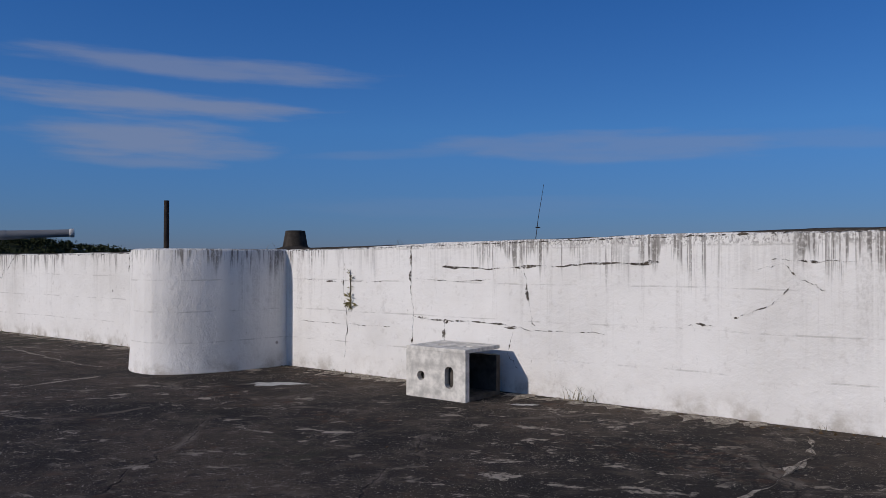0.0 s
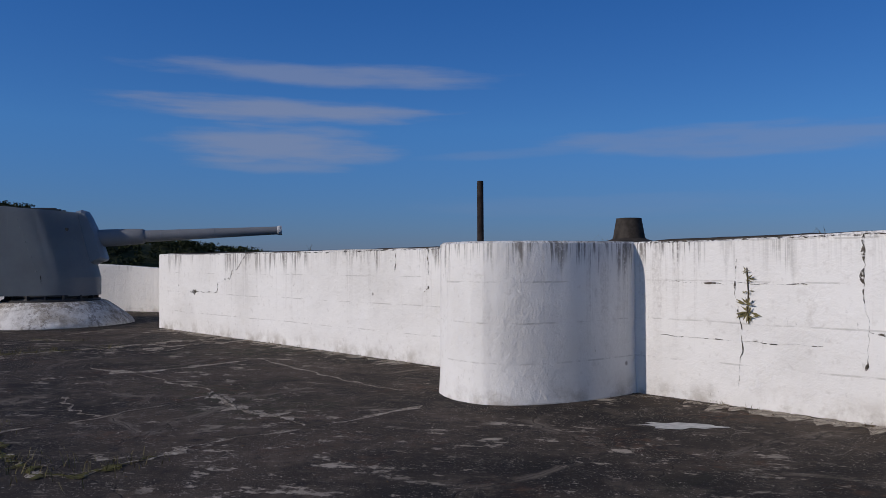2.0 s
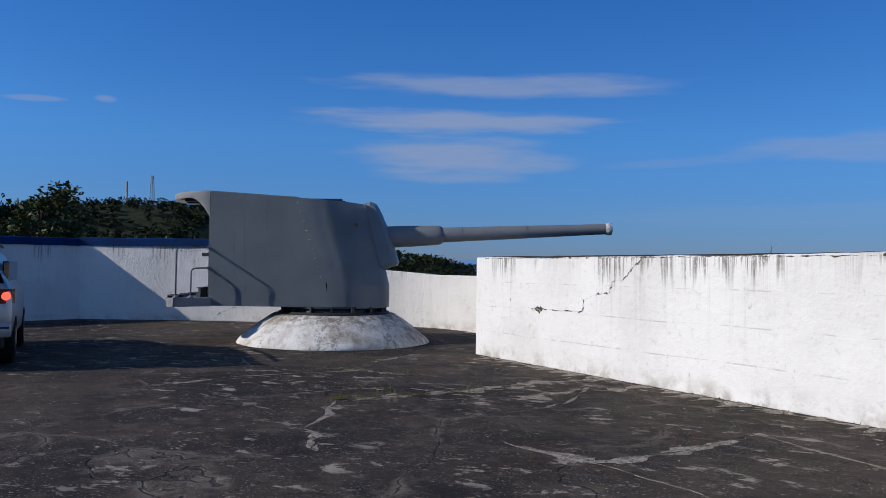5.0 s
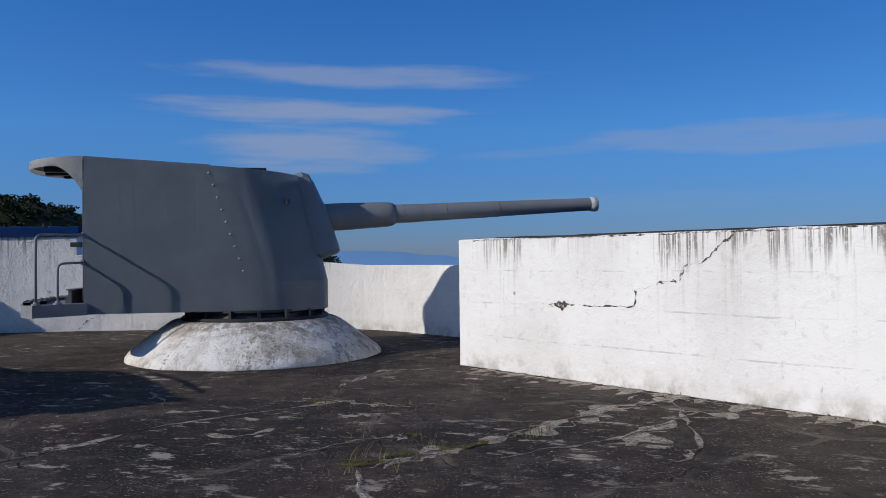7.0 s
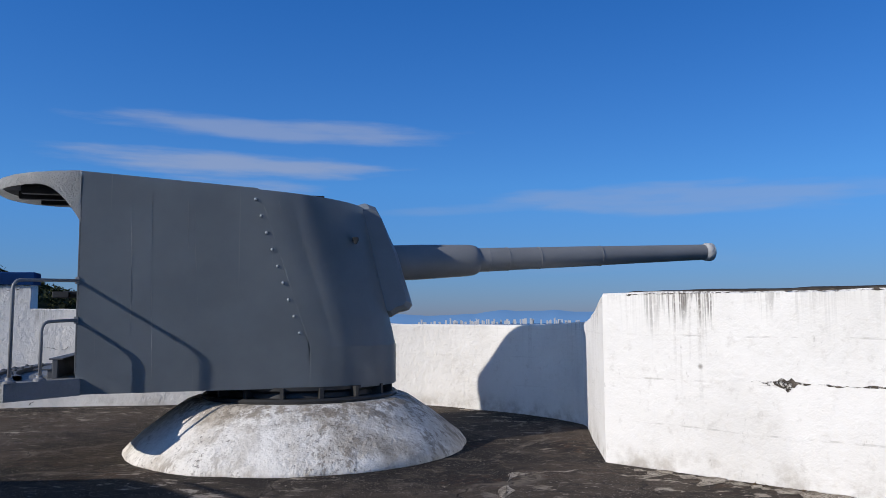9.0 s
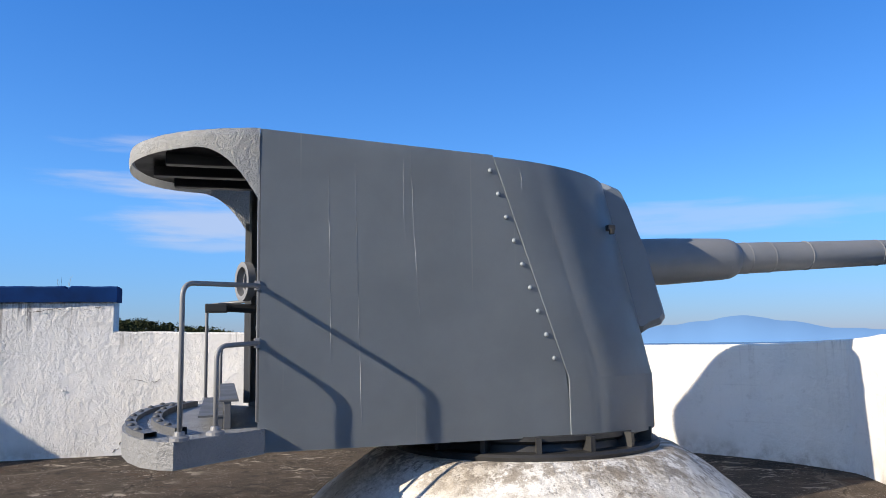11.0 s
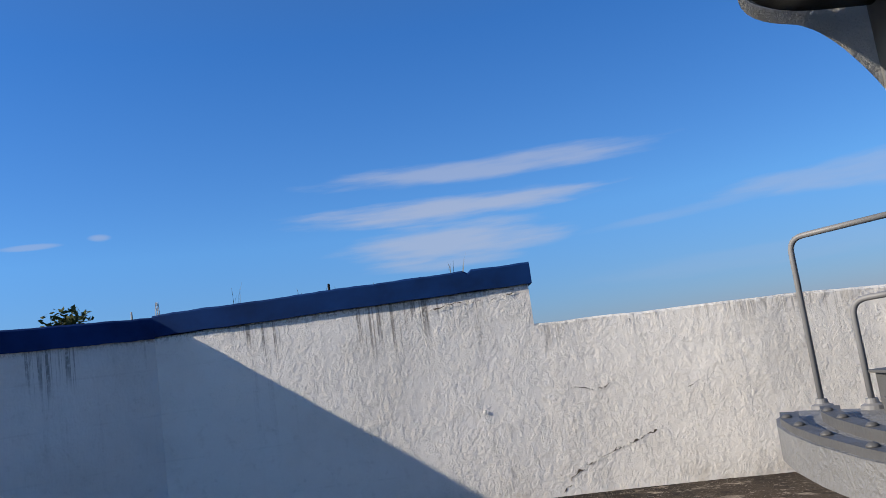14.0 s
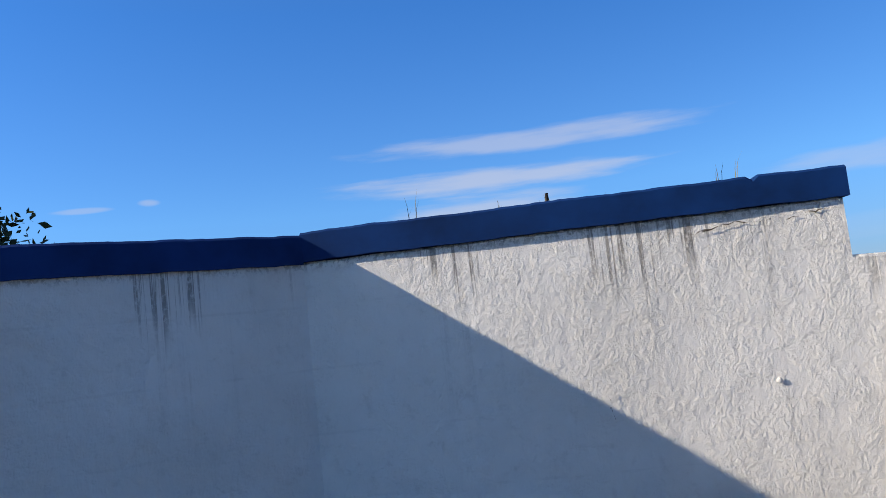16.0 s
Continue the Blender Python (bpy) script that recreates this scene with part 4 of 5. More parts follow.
outline = canopy_outline()
MIDX = -1.2
bm = bmesh.new()
nose = []
for k in range(25):
    a = -math.pi / 2 + math.pi * k / 24
    z = 2.85
    s, f = seam_x(z) - 0.03, front_x(z) - 0.10
    nose.append((s + (f - s) * abs(math.cos(a)) ** 0.92, MID + (HALF - 0.035) * math.copysign(abs(math.sin(a)) ** 0.92, math.sin(a))))
ring = [bm.verts.new((x, y, roof_z(x) - 0.034)) for x, y in nose + outline]
bm.faces.new(ring)
solid(bm, 0.02)
part("roof_plate", bm, GREY, gun, "roof plate with a rounded rear canopy")
# thin sheet added under the roof, darkened to carry the shade there
bm = bmesh.new()
bm.faces.new([bm.verts.new((MIDX + (x - MIDX) * 0.985, MID + (y - MID) * 0.985, roof_z(x) - 0.052)) for x, y in nose + outline])
solid(bm, 0.006)
part("roof_shade_sheet", bm, SHADED_INNER, gun, "underside of the roof, darkened for its shade")
bm = bmesh.new()
rows = []
for k, (x, y) in enumerate(spread([(x, y, 0) for x, y in outline], 3)[i] [:2] for i in range(len(spread([(x, y, 0) for x, y in outline], 3)))):
    back = (REAR - x)
    drop = 0.115 + 0.42 * max(0.0, 1 - back / 0.47) ** 2.1
    zt = roof_z(x)
    lump = 0.006 * noise.noise(Vector((x * 9, y * 9, 0)))
    rows.append([(x, y, zt + 0.004 + lump), (x - 0.006, y * 1.006, zt - 0.06 + lump), (x, y, zt - drop)])
grid(bm, rows)
solid(bm, 0.03)
part("canopy_rim", bm, GREY_ROUGH, gun, "pale crusted rim band of the canopy", 45)
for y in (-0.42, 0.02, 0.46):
    part("roof_rib", boxed((REAR - 0.80 + abs(y) * 0.3, y - 0.05, 2.84), (0.2, y + 0.05, 2.93), 0.012), SHADED_INNER, gun)

for k, pts in enumerate((((-1.86, 2.76), (-1.85, 2.2), (-1.84, 1.32)), ((-1.66, 2.80), (-1.65, 2.0), (-1.62, 0.85)), ((-1.24, 2.92), (-1.22, 2.3), (-1.18, 1.60)), ((-1.30, 2.85), (-1.29, 2.2)), ((-0.35, 2.78), (-0.33, 2.45)))):
    crack("paint_drip", [(x, W_NEAR + 0.0012, z) for x, z in pts], 0.0022, DRIP, gun, 500 + k, 0.0, (0, -1, 0), 0.004)

# edge angles with bolts at the open rear
sill_bolt = mesh_of("bolt", lathe([(0, 0.019), (0.005, 0.0175), (0.010, 0.012), (0.013, 0.003)], (0, 0, 0), (0, 0, 1), 10), GREY_SILL, True)
for y, s, wide in ((W_NEAR, 1, 0.075), (W_FAR, -1, 0.17)):
    bm = boxed((REAR - 0.012, min(y, y + s * wide), 0.95), (REAR + 0.01, max(y, y + s * wide), 2.97), 0.003)
    box(bm, (REAR - 0.012, min(y + s * 0.022, y + s * 0.036), 0.95), (REAR + 0.12, max(y + s * 0.022, y + s * 0.036), 2.97))
    if wide > 0.1:
        box(bm, (REAR - 0.03, min(y + s * 0.055, y + s * 0.068), 0.95), (REAR - 0.012, max(y + s * 0.055, y + s * 0.068), 2.6))
        box(bm, (REAR - 0.05, min(y + s * wide, y + s * (wide - 0.014)), 0.95), (REAR - 0.012, max(y + s * wide, y + s * (wide - 0.014)), 2.6))
    ang = part("edge_angle", bm, GREY_BREECH, gun, "light grey steel angle with bolts")
    for k in range(11):
        for off in (() if wide < 0.1 else (0.028, 0.115)):
            o = new("bolt", rivet)
            o.parent = ang
            o.matrix_basis = pose(REAR - 0.012, y + s * off, 1.05 + k * 0.145, 0, -90, 0)

# inner bulkhead seen through the open rear; its dark colour includes the interior's shade
bm = bmesh.new()
grid(bm, [[(-0.25, y, z) for z in (0.76, 1.5, 2.2, 2.86)] for y in (W_NEAR + 0.03, MID, W_FAR - 0.03)])
solid(bm, 0.02)
part("bulkhead", bm, SHADED_INTERIOR, gun)
# thin sheets added inside the side plates, darkened to carry the shade there
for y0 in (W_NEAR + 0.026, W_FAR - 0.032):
    part("side_shade_sheet", boxed((REAR + 0.13, y0, 0.78), (-0.62, y0 + 0.006, 2.84)), SHADED_INTERIOR, gun, "inner face of the shield, darkened for its shade")
part("floor_plate", boxed((REAR - 0.1, W_NEAR + 0.025, 0.75), (-0.1, W_FAR - 0.025, 0.775)), GREY_DECK, gun)

# gun port hood
bm = bmesh.new()
prof = [(0.50, 2.79), (0.60, 2.87), (0.73, 2.91), (0.85, 2.87), (0.94, 2.72), (1.04, 2.50), (1.15, 2.28), (1.24, 1.98), (1.33, 1.70), (1.345, 1.64), (1.30, 1.585), (1.17, 1.55), (1.08, 1.50), (0.9, 1.52), (0.6, 2.1)]
rows = []
for k in range(13):
    u = -1 + 2 * k / 12
    shrink = 1 - 0.26 * abs(u) ** 3.5
    cx, cz = 0.85, 2.15
    rows.append([(cx + (x - cx) * shrink, MID - 0.03 + 0.36 * u, cz + (z - cz) * (1 - 0.12 * abs(u) ** 3.5)) for x, z in prof + prof[:1]])
vs = grid(bm, rows)
bm.faces.new(vs[0][:-1])
bm.faces.new(vs[-1][:-1][::-1])
bmesh.ops.remove_doubles(bm, verts=bm.verts, dist=0.0005)
bmesh.ops.recalc_face_normals(bm, faces=bm.faces[:])
part("port_hood", bm, GREY_SHADED_HOOD, gun, "rounded steel hood over the gun port")
bm = boxed((0.49, -0.76, 2.37), (0.56, -0.70, 2.42), 0.012)
box(bm, (0.51, -0.77, 2.34), (0.545, -0.72, 2.39), 0.010)
part("sight_port", bm, DARK_STEEL, gun, "small hinged sight port")

# barrel along a slightly raised axis
A0, A1 = Vector((0.6, 0.0, 2.155)), Vector((5.765, 0.0, 2.405))
part("barrel_sleeve", lathe([(0, 0.228), (0.9, 0.222), (1.50, 0.204), (1.58, 0.196), (1.62, 0.183), (1.65, 0.162), (1.66, 0.1)], A0, A1, 64), GREY_BARREL, gun, "thick sleeve of the barrel", 30)
L = (A1 - A0).length
part("barrel", lathe([(1.5, 0.158), (1.75, 0.155), (2.05, 0.152), (2.052, 0.149), (3.4, 0.134), (3.402, 0.131), (4.6, 0.114), (L - 0.16, 0.110), (L - 0.12, 0.111)], A0, A1, 64), GREY_BARREL, gun, "long tapered steel barrel", 30)
part("muzzle_ring", lathe([(L - 0.125, 0.09), (L - 0.125, 0.112), (L - 0.09, 0.128), (L - 0.02, 0.130), (L, 0.124), (L, 0.085), (L - 0.25, 0.078)], A0, A1, 64, False), GREY_ROUGH, gun, "worn pale muzzle swell", 30)
for s, r in ((1.78, 0.1555), (2.05, 0.153), (2.5, 0.147), (3.4, 0.136)):
    part("barrel_band", lathe([(s, r - 0.004), (s, r + 0.002), (s + 0.012, r + 0.002), (s + 0.012, r - 0.004)], A0, A1, 48, False), GREY_RAIL, gun)

# breech end inside the shield
B0, B1 = Vector((-0.55, -0.05, 2.10)), Vector((-2.95, -0.05, 2.00))
br = part("breech", lathe([(0, 0.30), (1.0, 0.31), (1.22, 0.36), (1.24, 0.43), (1.30, 0.44), (1.38, 0.44), (1.40, 0.385), (1.53, 0.38), (1.54, 0.325), (1.56, 0.32), (1.565, 0.335), (1.60, 0.335), (1.605, 0.26), (1.69, 0.255), (1.70, 0.20), (1.66, 0.19), (1.66, 0.02)], B0, B1, 56), GREY_BREECH, gun, "ringed grey breech of the gun", 30)
for k in range(10):
    a = 2 * math.pi * k / 10
    o = new("bolt", rivet)
    o.parent = br
    o.matrix_basis = pose(-2.115, -0.05 + 0.355 * math.cos(a), 2.035 + 0.355 * math.sin(a), 0, -90, 0)
part("breech_ring", lathe([(-0.03, 0.115), (-0.035, 0.13), (-0.03, 0.155), (0.03, 0.155), (0.035, 0.13), (0.03, 0.115), (-0.03, 0.115)], (-2.42, -0.19, 1.975), (-3.42, -0.53, 1.975), 40, False), GREY_RAIL, br, "light grey open ring", 40)
part("recoil_cylinder", lathe([(0, 0.19), (0.7, 0.17), (1.0, 0.125), (1.1, 0.11), (1.12, 0.125), (1.22, 0.125), (1.24, 0.1)], (-0.95, -0.05, 2.48), (-2.35, -0.05, 2.46), 32), GREY_BREECH, gun, "", 30)
part("cap_disc", lathe([(0, 0.10), (0.03, 0.105), (0.05, 0.095), (0.055, 0.0)], (-2.17, -0.05, 2.465), (-2.9, -0.05, 2.45), 28, False), GREY_RAIL, gun, "", 30)
bm = tube([(-1.9, -0.05, 1.78), (-2.3, -0.12, 1.76), (-2.62, -0.2, 1.775)], 0.035, 8)
box(bm, (-2.72, -0.26, 1.73), (-2.55, -0.14, 1.80), 0.01)
part("loading_arm", bm, DARK_STEEL, gun, "dark iron loading arm")
bm = tube([(-1.75, -0.35, 1.62), (-2.05, -0.45, 1.60), (-2.2, -0.55, 1.61)], 0.022, 8)
tube([(-1.7, 0.2, 1.66), (-1.9, -0.3, 1.62), (-1.95, -0.62, 1.60)], 0.03, 8, bm)
box(bm, (-1.95, -0.5, 1.55), (-1.75, -0.35, 1.70), 0.02)
part("breech_lever", bm, GREY_RAIL, gun)
# carrier hinge and cross bar below the breech
bm = lathe([(0, 0.045), (0.02, 0.05), (0.20, 0.05), (0.22, 0.045)], (-2.22, -0.28, 1.72), (-2.22, -0.28, 3), 16)
box(bm, (-2.24, -0.29, 1.78), (-2.05, -0.22, 1.86), 0.02)
part("carrier_hinge", bm, GREY_BREECH, br, "grey hinge with an upright pin", 40)
bm = lathe([(0, 0.02), (0.01, 0.03), (0.09, 0.03), (0.10, 0.022), (0.55, 0.022), (0.56, 0.034), (0.64, 0.034), (0.65, 0.02)], (-2.16, -0.44, 1.645), (-2.16, 1.0, 1.60), 14)
tube([(-2.16, -0.16, 1.64), (-2.26, -0.18, 1.61), (-2.34, -0.18, 1.605)], 0.018, 8, bm)
part("cross_bar", bm, GREY_BREECH, br, "turned cross bar with a short handle", 40)
part("inner_sleeve", lathe([(0, 0.088), (0, 0.112), (0.13, 0.112), (0.13, 0.088), (0, 0.088)], (-2.40, -0.18, 1.975), (-1.40, 0.15, 1.975), 32, False), GREY_RAIL, br, "short open sleeve behind the ring", 40)
part("cradle", boxed((-1.6, -0.30, 1.2), (-0.3, 0.32, 1.85), 0.05), SHADED_INTERIOR, gun)

# crew platform with its raised sill and bolted flanges
PC = 0.10
def platform_edge():
    pts = [(REAR + 0.05, W_NEAR - 0.01), (-2.55, -1.18), (-2.86, -1.46)]
    for k in range(1, 12):
        a = math.pi * k / 12
        pts.append((-2.84 - 0.46 * math.sin(a), PC - 1.54 * math.cos(a)))
    return pts + [(-2.86, PC + 1.56), (-2.55, 1.3), (REAR + 0.05, W_FAR + 0.01)]


edge = platform_edge()
bm = bmesh.new()
top = [bm.verts.new((x, y, 0.905)) for x, y in edge]
bot = [bm.verts.new((x, y, 0.735)) for x, y in edge]
bm.faces.new(top)
bm.faces.new(bot[::-1])
for k in range(len(edge)):
    j = (k + 1) % len(edge)
    bm.faces.new((top[k], bot[k], bot[j], top[j]))
bmesh.ops.triangulate(bm, faces=[f for f in bm.faces if len(f.verts) > 4])
part("platform", bm, GREY_DECK, gun, "pale grey crusted steel crew platform")
for off, rise in ((0.02, 0.035), (0.20, 0.05)):
    bm = bmesh.new()
    rows = []
    arcp = [Vector((x + off, PC + (y - PC) * (1 - off * 0.35), 0)) for x, y in edge[4:13]]
    for p in arcp:
        q = Vector((p.x + 0.07, p.y + (PC - p.y) * 0.06, 0))
        rows.append([p + Vector((0, 0, 0.905)), p + Vector((0, 0, 0.905 + rise)), q + Vector((0, 0, 0.905 + rise)), q + Vector((0, 0, 0.905))])
    grid(bm, rows)
    fl = part("flange", bm, GREY_SILL, gun, "bolted curved flange on the platform")
    for k, p in enumerate(arcp[1:-1]):
        o = new("bolt", sill_bolt)
        o.parent = fl
        o.matrix_basis = Matrix.Translation(p + Vector((0.035, 0, 0.905 + rise))) @ Matrix.Scale(1.4, 4)
bm = boxed((-2.57, -0.88, 0.905), (-2.52, 1.30, 1.10), 0.006)
box(bm, (-2.60, -0.89, 1.092), (-2.47, 1.31, 1.108), 0.004)
part("sill_step", bm, GREY_SILL, gun, "raised steel sill step")
bm = boxed((-2.615, -0.86, 0.905), (-2.572, 0.95, 0.99), 0.003)
box(bm, (-2.74, -0.87, 0.99), (-2.572, 0.96, 1.004), 0.003)
box(bm, (-2.74, 0.90, 0.905), (-2.615, 0.955, 0.99), 0.003)
part("lower_tread", bm, GREY_SILL, gun, "overhanging steel lower tread")
for x, y, h, ys in ((-2.83, -1.40, 1.875, W_NEAR), (-2.62, -1.17, 1.475, W_NEAR), (-2.74, 1.60, 1.87, W_FAR), (-2.60, 1.33, 1.475, W_FAR)):
    pts = bend((REAR, ys, h + 0.015), (x, y, h), (x, y, 0.915), 0.09)
    rail = part("handrail", tube(pts, 0.0165, 12), GREY_RAIL, gun, "bent grey steel tube handrail", True)
    part("foot_flange", lathe([(0, 0.06), (0.02, 0.058), (0.03, 0.035), (0.055, 0.03)], (x, y, 0.905), (x, y, 1.2), 16), GREY_RAIL, rail)
    part("clamp", boxed((REAR - 0.03, ys - 0.014, h - 0.02), (REAR + 0.012, ys + 0.012, h + 0.05), 0.006), GREY_RAIL, rail)

# ---- smaller things on the terrace ----
post = part("iron_post", lathe([(0, 0.040), (0.74, 0.038), (0.75, 0.034), (0.752, 0.0)], (-2.16, 10.93, 1.75), (-2.16, 10.93, 3), 20, False), RUST, None, "", 30)
tagged(post, "rusty dark iron post standing on the bastion", "post")
cone = lathe([(0, 0.36), (0.03, 0.33), (0.055, 0.24), (0.07, 0.205), (0.10, 0.195), (0.30, 0.160), (0.325, 0.158), (0.33, 0.12), (0.25, 0.11)], (-0.36, 11.72, 1.745), (-0.36, 11.72, 3), 32, False)
tagged(part("vent_stump", cone, STONE_CAP, None, "", 30), "dark tapered mortar vent on top of the parapet", "vent")
bm = tube([(3.22, 9.35, 1.8), (3.27, 9.40, 2.15), (3.35, 9.45, 2.60)], 0.0055, 6, taper=0.5)
box(bm, (3.24, 9.35, 2.02), (3.29, 9.45, 2.032))
tagged(part("aerial_rod", bm, RUST, None), "thin leaning aerial rod behind the parapet", "aerial")

# hollow concrete box, leaning against the sea wall
wd = math.degrees(math.atan2(-0.61, 0.79))
BX = pose(1.575, 8.405, 0, 0, 0, wd)
bm = bmesh.new()
Lb, Db, Hb, T = 0.86, 0.70, 0.545, 0.075


def pierced(bm, w, h, y0, y1, holes):
    """A slab in x-z with rounded holes: each hole is (x, z, half width, half height)."""
    cuts_x = sorted({0.0, w} | {c for x, z, a, b in holes for c in (x - a - 0.02, x + a + 0.02)})
    faces = []
    for x0, x1 in zip(cuts_x, cuts_x[1:]):
        hole = next((q for q in holes if abs(q[0] - (x0 + x1) / 2) < 0.005), None)
        if hole is None:
            box(bm, (x0, y0, 0), (x1, y1, h))
            continue
        hx, hz, a, b = hole
        n = 24
        inner = [(hx + a * math.cos(t), hz + (b - a) * (1 if math.sin(t) > 0 else -1) + a * math.sin(t)) for t in (2 * math.pi * (k + 0.5) / n for k in range(n))]
        per = []
        for px, pz in inner:
            dx, dz = px - hx, pz - hz
            s = min(((x1 - x0) / 2) / max(abs(dx), 1e-6), (h - hz if dz > 0 else hz) / max(abs(dz), 1e-6))
            per.append((hx + dx * s, hz + dz * s))
        for corner in ((x0, 0), (x1, 0), (x0, h), (x1, h)):
            near = min(range(n), key=lambda k: (per[k][0] - corner[0]) ** 2 + (per[k][1] - corner[1]) ** 2)
            per[near] = corner
        rings = [[bm.verts.new((px, y, pz)) for px, pz in ring] for y, ring in ((y0, per), (y0, inner), (y1, inner), (y1, per))]
        for p, q in zip(rings, rings[1:]):
            for k in range(n):
                bm.faces.new((p[k], p[(k + 1) % n], q[(k + 1) % n], q[k]))


thing = root("concrete_box", BX, "hollow limewashed concrete box with pierced holes beside the wall", "concrete box")
bm = bmesh.new()
pierced(bm, Lb, Hb, 0, T, ((0.22, 0.25, 0.055, 0.056), (0.63, 0.26, 0.062, 0.125)))
part("front_panel", bm, BLOCK, thing, "white panel with a round and an oblong hole")
part("back_panel", boxed((0, Db - T, 0), (Lb, Db, Hb - T)), BLOCK_RAW_SHADED, thing, "bare concrete panel darkened for the shade inside the box")
bm = bmesh.new()
box(bm, (0, 0.0, Hb), (Lb, 0.28, Hb + 0.045), 0.006)
box(bm, (0, 0.34, Hb), (Lb, Db, Hb + 0.045), 0.006)
box(bm, (0, 0.28, Hb), (0.24, 0.34, Hb + 0.045))
box(bm, (0.42, 0.28, Hb), (0.62, 0.34, Hb + 0.045))
box(bm, (0.78, 0.28, Hb), (Lb, 0.34, Hb + 0.045))
part("top_panel", bm, BLOCK, thing, "grey slotted lid")
part("end_panel", boxed((0, T, 0), (T, Db - T, Hb)), BLOCK, thing)
part("bottom_panel", boxed((T, T, 0.0), (Lb, Db - T, 0.05)), BLOCK_RAW_SHADED, thing)
# sheet added behind the front panel, coloured for the inside shade
part("inner_shade_sheet", boxed((T, T + 0.002, 0.05), (Lb - 0.02, T + 0.012, Hb - 0.01)), BLOCK_RAW_SHADED, thing)


def blades(bm, c, n, h, rnd, spread_r=0.1, lean=0.9, width=0.0035, up=(0, 0, 1)):
    for _ in range(n):
        a = rnd.uniform(0, 2 * math.pi)
        p = Vector(c) + Vector((rnd.gauss(0, spread_r), rnd.gauss(0, spread_r), 0))
        o = Vector((math.cos(a), math.sin(a), 0))
        hh = h * rnd.uniform(0.4, 1.2)
        s = Vector((-o.y, o.x, 0)) * width
        m = p + Vector(up) * hh * 0.6 + o * hh * lean * 0.3
        t = p + Vector(up) * hh + o * hh * lean
        a0, a1, b0, b1, e = (bm.verts.new(q) for q in (p - s, p + s, m - s * 0.8, m + s * 0.8, t))
        bm.faces.new((a0, a1, b1, b0))
        bm.faces.new((b0, b1, e))


rnd = random.Random(9)
# fern growing from a joint of the sea wall
fern = root("wall_fern", pose(0.70, sea_face(0.70) - 0.01, 1.0), "small dry green fern rooted in the wall joint", "fern")
bm = bmesh.new()
for z, n, s in ((0.42, 6, 0.07), (0.34, 6, 0.09), (0.22, 5, 0.07), (0.08, 10, 0.11), (0.0, 14, 0.13), (-0.04, 9, 0.11)):
    for _ in range(n):
        a = rnd.uniform(0, 2 * math.pi)
        d = Vector((0.79 * math.cos(a), -0.61 * math.cos(a) , math.sin(a) * 0.8)) + Vector((-0.3, -0.4, -0.1)) * rnd.random()
        u = d.normalized() * s * rnd.uniform(0.5, 1.1)
        v = u.cross(Vector((-0.6, -0.8, 0.2))).normalized() * u.length * 0.10
        p = Vector((rnd.gauss(0, 0.015), rnd.gauss(0, 0.01) - 0.01, z))
        bm.faces.new([bm.verts.new(p + w) for w in (Vector(), u * 0.5 + v, u, u * 0.5 - v)])
part("fronds", bm, GRASS, fern)
part("stem", tube([(0, 0, 0.46), (0.01, -0.01, 0.2), (0, 0, -0.06)], 0.006, 6), BARK, fern)

bm = bmesh.new()
for _ in range(34):
    x = rnd.uniform(-9.5, 6)
    blades(bm, (x - 0.05, sea_face(x) - 0.05, 0), rnd.randint(3, 7), rnd.uniform(0.02, 0.07), rnd, 0.05, 0.9, 0.003)
for x, y, n, h, r in ((-4.9, 6.95, 46, 0.10, 0.18), (-5.4, 7.2, 36, 0.08, 0.14), (-4.5, 7.3, 30, 0.07, 0.14), (-10.4, 13.6, 46, 0.10, 0.2), (-10.0, 13.9, 36, 0.08, 0.2), (-9.3, 14.6, 30, 0.10, 0.12), (-10.7, 14.4, 24, 0.07, 0.2),
                      (-6.5, 8.3, 20, 0.06, 0.2), (-11.5, 15.9, 30, 0.06, 0.3), (-10.7, 15.7, 25, 0.06, 0.2), (3.6, 8.0, 40, 0.18, 0.10), (-18.6, 22.7, 15, 0.08, 0.2)):
    blades(bm, (x, y, 0), n, h, rnd, r)
tagged(part("grass_tufts", bm, GRASS, None), "dry grass growing in floor cracks", "grass", kind="stuff")
bm = bmesh.new()
for x, n, h in ((-20.15, 4, 0.28), (-20.05, 3, 0.2), (-22.2, 4, 0.25), (-21.6, 3, 0.1), (-21.3, 3, 0.08), (-20.9, 2, 0.06)):
    y = 22.614 + (x + 19.436) * 0.362
    blades(bm, (x, y + 0.2, 2.26), n, h, rnd, 0.03, 0.35, 0.0022)
for x in (1.2, 1.3, 3.9, -0.9, -6.0):
    blades(bm, (x + 0.2, sea_face(x) + 0.35, 1.75), 6, 0.12, rnd, 0.08)
tagged(part("wall_weeds", bm, GRASS, None), "thin dry weeds on the wall tops", "weeds", kind="stuff")
bm = bmesh.new()
for _ in range(420):
    x = rnd.uniform(-9.8, 7)
    p = Vector((x - abs(rnd.gauss(0.05, 0.12)), sea_face(x) - abs(rnd.gauss(0.06, 0.14)), 0.006))
    a = rnd.uniform(0, 6.3)
    u = Vector((math.cos(a), math.sin(a), rnd.uniform(0, 0.5))) * rnd.uniform(0.012, 0.035)
    v = Vector((-math.sin(a), math.cos(a), rnd.uniform(0, 0.4))) * rnd.uniform(0.008, 0.02)
    bm.faces.new([bm.verts.new(p + w) for w in (-u, v, u, -v)])
